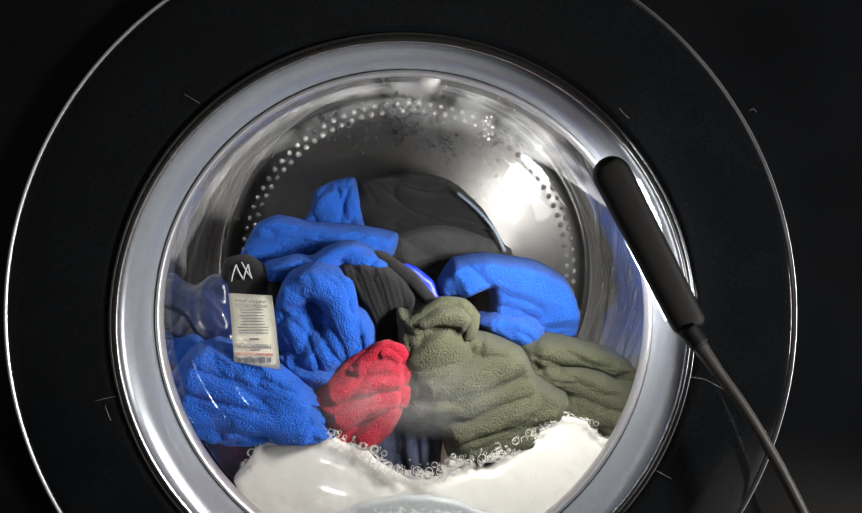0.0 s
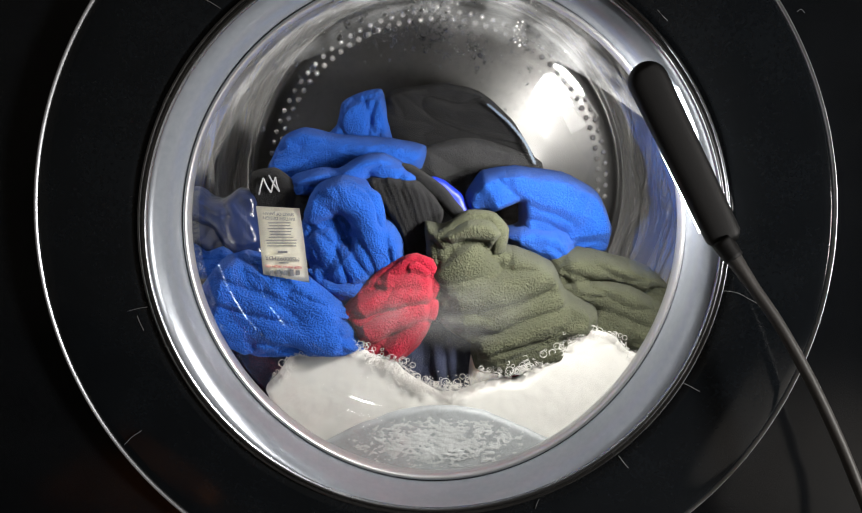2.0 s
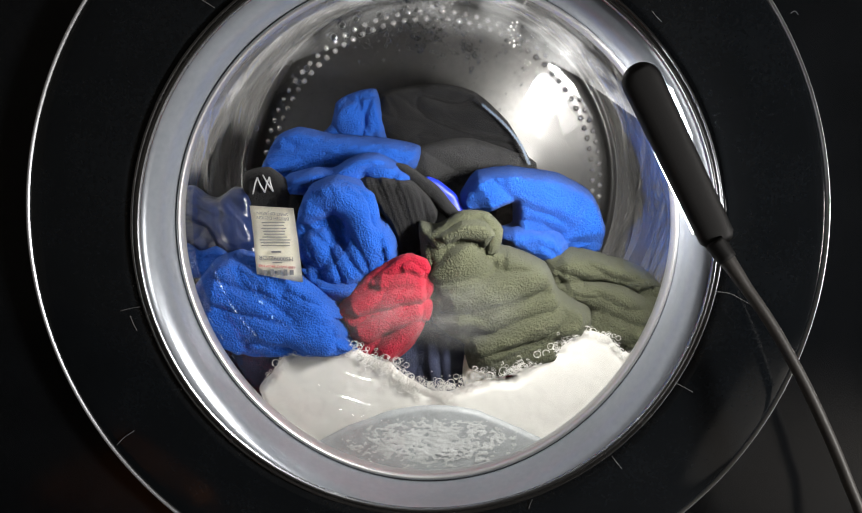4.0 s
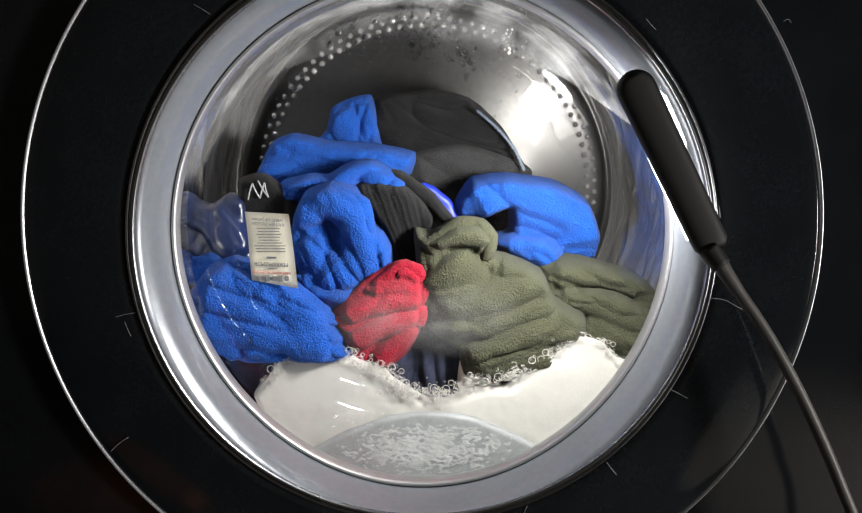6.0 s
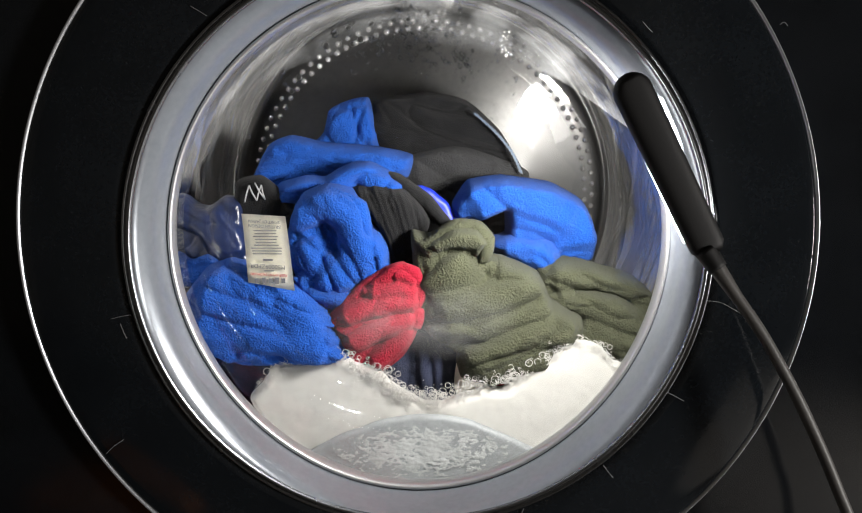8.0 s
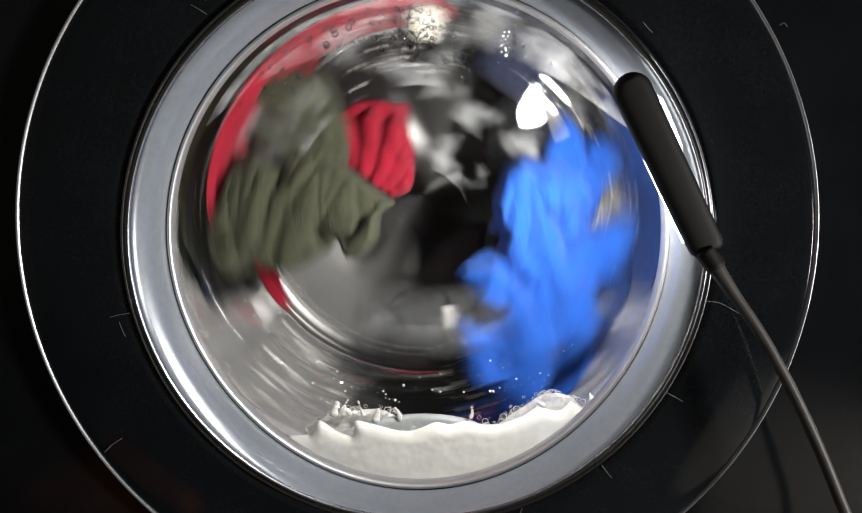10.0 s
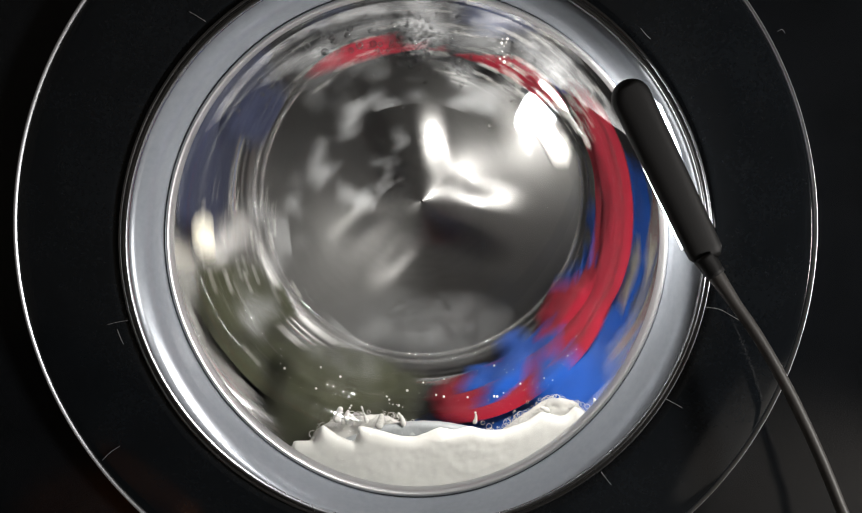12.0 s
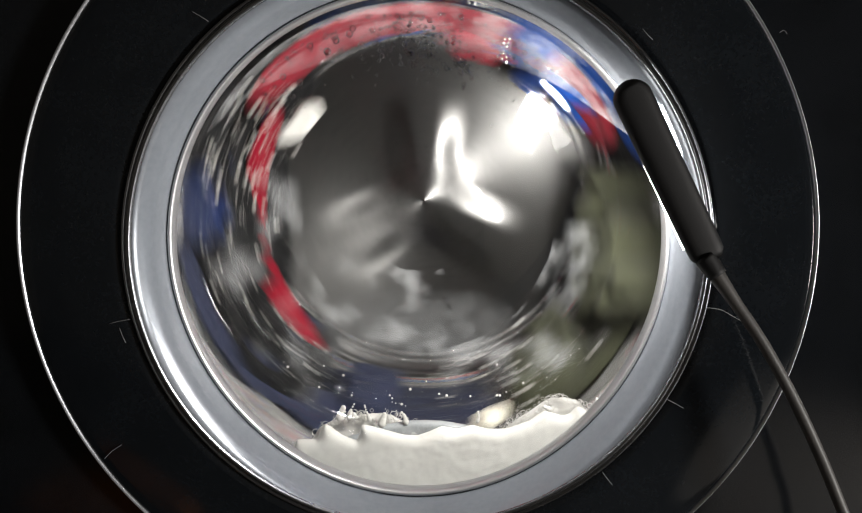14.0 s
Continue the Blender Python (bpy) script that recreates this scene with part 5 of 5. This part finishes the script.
for pts in ([(-0.1893, -0.0422), (-0.1828, -0.0405), (-0.1766, -0.0394)], [(-0.1834, -0.045), (-0.1817, -0.0503), (-0.18, -0.0545)], [(0.118, -0.1369), (0.1213, -0.1414), (0.1247, -0.1455)],
            [(0.1554, -0.0878), (0.161, -0.0906), (0.1668, -0.0939)], [(0.066, -0.174), (0.067, -0.1702), (0.0683, -0.1671)], [(-0.1982, -0.1307), (-0.193, -0.1255), (-0.1864, -0.121)],
            [(0.1758, -0.029), (0.1853, -0.0303), (0.1923, -0.0338), (0.2028, -0.0396)], [(0.2079, 0.1341), (0.2103, 0.1353), (0.2124, 0.1332)], [(-0.1305, 0.143), (-0.1262, 0.1406), (-0.1213, 0.1376)],
            [(0.1288, 0.1356), (0.1322, 0.1319), (0.1349, 0.1295)]):
    lint(pts)


# ---------------------------------------------------------------- movement
START, SPEED = 8.55, 491.0       # the drum starts to turn; degrees a second


def drum_turn(t):
    """Degrees turned clockwise, as seen from the door, by t seconds: a smooth start, then an even spin; 0 mod 360 at 11.8 s."""
    if t <= START:
        s = 0.0
    elif t < START + 1.0:
        s = SPEED * (t - START) ** 2 / 2
    else:
        s = SPEED * (t - START - 0.5)
    return s


FULL = drum_turn(11.8)


def ease(a, b, t):
    u = min(1.0, max(0.0, (t - a) / (b - a)))
    return u * u * (3 - 2 * u)


TIMES = [0.0, START] + [START + k / 15 for k in range(1, 82)] + [14.0]
# spin place of the pieces that lie in front in the pile: radius, angle at 11.8 s, y, lean towards the wall, radius while tumbling
FRONT = {
    "jacket_back": (0.190, 182, 0.27, 80, 0.15), "jacket_sleeve": (0.190, 205, 0.25, 80, 0.15), "jacket_hood": (0.192, 158, 0.25, 80, 0.15), "jacket_pocket": (0.192, 222, 0.26, 80, 0.15),
    "collar": (0.198, 112, 0.27, 84, 0.13), "upper_sleeve": (0.198, 78, 0.285, 84, 0.12),
    "shoulder": (0.198, 104, 0.285, 84, 0.12), "front_bulge": (0.198, 92, 0.27, 84, 0.10), "lower_left": (0.198, 62, 0.21, 84, 0.12), "right_sleeve": (0.198, 44, 0.23, 84, 0.12),
    "fleece_edge": (0.198, 70, 0.25, 84, 0.12), "mirrored_cloth": (0.186, 175, 0.2, 78, 0.16), "cuff": (0.178, 140, 0.28, 68, 0.15), "jacket_lining": (0.19, 232, 0.29, 74, 0.15), "hem": (0.18, 150, 0.30, 68, 0.15), "dark_side": (0.186, 215, 0.22, 76, 0.15),
    "scarf_bulb": (0.172, 74, 0.24, 78, 0.07), "olive_front": (0.182, -8, 0.20, 78, 0.11), "olive_side": (0.184, -48, 0.22, 76, 0.14),
    "jeans_leg": (0.186, -105, 0.25, 76, 0.16), "jeans_left": (0.186, -140, 0.25, 76, 0.16), "care_label": (0.196, 92, 0.22, 84, 0.12),
    "lining": (0.18, 145, 0.27, 70, 0.15), "zip": (0.192, 175, 0.27, 80, 0.15), "pale_edge": (0.185, -70, 0.18, 76, 0.16),
    "foam_rag": (0.130, 140, 0.170, 20, 0.10),
}
# degrees by which a garment or one of its pieces trails the drum while it tumbles: (seconds, degrees)
LAG = {
    "blue_fleece": ((8.75, 0), (10.0, 105), (10.95, 105), (11.5, 30), (12.0, 0)), "red_fleece_scarf": ((8.75, 0), (10.0, 18), (10.95, 18), (11.6, 0)),
    "olive_fleece": ((8.75, 0), (10.0, 30), (10.5, 30), (11.0, 62), (11.6, 0)), "dark_jeans": ((10.5, 0), (11.0, 50), (11.5, 0)),
}
CURL = ((8.75, 0), (10.0, -100), (10.5, -100), (11.0, 43), (11.5, 35), (12.0, 0))
PIECE_LAG = {
    "scarf_bulb": CURL, "scarf_fold": CURL, "scarf_curl": CURL, "scarf_length": ((8.75, 0), (10.0, -135), (10.5, -135), (11.0, 10), (11.5, 35), (12.0, 0)),
    "scarf_middle": ((8.75, 0), (10.0, -47), (10.5, -47), (11.0, 60), (11.5, 35), (12.0, 0)), "scarf_end": ((8.75, 0), (10.0, -150), (10.5, -181), (11.0, -60), (11.5, 10), (12.0, 0)),
}
for k, (nm, over) in enumerate(FOLDS.items()):
    r, ang, y, lean, r_mid = FRONT[over]
    FRONT[nm] = (r, ang + (-8, 7, 4, -6)[k % 4], y + 0.004, lean, r_mid)


def turn_about_axis(angle):
    """Turn round the drum's axis, counter-clockwise as seen from the door."""
    return Matrix.Translation((0, 0, AXIS)) @ Matrix.Rotation(-radians(angle), 4, "Y") @ Matrix.Translation((0, 0, -AXIS))


def behind(ob, t):
    keys = PIECE_LAG.get(ob.name) or LAG.get(ob.parent.name) or ((0.0, 0), (14.0, 0))
    lag = keys[-1][1] if t > keys[-1][0] else 0.0
    for (t0, v0), (t1, v1) in zip(keys[:-1], keys[1:]):
        if t0 < t <= t1:
            lag = v0 + (v1 - v0) * ease(t0, t1, t)
    return lag


GATHER = {}


def gathered(ob, turn):
    """The turn taken the way round that keeps the pieces of one garment together."""
    lead = GATHER.setdefault(ob.parent.name, (turn + 180) % 360 - 180)
    return lead + (turn - lead + 180) % 360 - 180


def piece_rows(ob, pile, r1, ang, y1, lean, r_mid):
    """From its place in the pile a piece is carried round by the drum, tumbles and comes to lie on the wall."""
    p = pile.translation
    r0, a0, y0 = math.hypot(p.x, p.z - AXIS), math.degrees(math.atan2(p.z - AXIS, p.x)), p.y
    own = gathered(ob, ang + FULL - a0)
    q0 = Matrix.Rotation(radians(a0), 4, "Y").to_quaternion()       # upright in the pile, seen in the turned space
    q1 = Matrix.Rotation(radians(-lean), 4, "Z").to_quaternion()
    rows = []
    for t in TIMES:
        a = a0 + own * ease(START + 0.1, 10.2, t) - drum_turn(t) + behind(ob, t)
        k, n = ease(START + 0.1, 9.8, t), ease(10.75, 11.35, t)
        r = (r0 + (r_mid - r0) * k) * (1 - n) + r1 * n
        y_mid = 0.168 if ob.parent == blue else y1
        y = y0 + (y_mid - y0) * ease(START + 0.3, 10.2, t) + (y1 - y_mid) * ease(10.8, 11.4, t)
        turn = q0.slerp(q1, ease(10.55, 11.35, t)).to_matrix().to_4x4()
        rows.append((t, turn_about_axis(a) @ Matrix.Translation((r, y, AXIS)) @ turn))
    return rows


def motions():
    walk(drum, [(t, pose(0, 0, AXIS) @ Matrix.Rotation(radians(drum_turn(t)), 4, "Y")) for t in TIMES])
    for nm, ob in P.items():
        if nm in spin:
            _, rad, y, ang, pile_ang = spin[nm]
            own = gathered(ob, ang + FULL - pile_ang)
            walk(ob, [(t, turn_about_axis(pile_ang + own * ease(START + 0.1, 10.4, t) - drum_turn(t) + behind(ob, t)) @ Matrix.Translation((rad, y, AXIS))) for t in TIMES])
        elif nm in FRONT:
            walk(ob, piece_rows(ob, ob.matrix_basis.copy(), *FRONT[nm]))
    for ob, (a0, a1) in FLECKS.items():
        own = (a1 + FULL - a0 + 180) % 360 - 180
        walk(ob, [(t, turn_about_axis(a0 + own * ease(START + 0.2, 10.3, t) - drum_turn(t)) @ Matrix.Translation((0, 0.225 - 0.055 * ease(9.2, 10.4, t), AXIS))) for t in TIMES])
    # the foam bank slumps into the bottom of the bowl and sways a little
    for nm, (dx, dz, dy) in {"foam_left": (0.036, -0.047, 0.0), "foam_right": (-0.016, -0.044, 0.0), "foam_middle": (0.000, -0.002, -0.107), "foam_spray": (0.0, 0.0, -0.100)}.items():
        ob = P[nm]
        base = ob.matrix_basis.copy()
        rows = [(0.0, base), (8.7, base)]
        for k in range(1, 28):
            t = 8.7 + k * 0.2 if k < 27 else 14.0
            u = ease(8.7, 9.7, t)
            sway = 0.003 * math.sin(8.6 * t) * u
            rows.append((t, Matrix.Translation((dx * u + sway, dy * u, dz * u + 0.4 * sway)) @ base))
        walk(ob, rows)


motions()
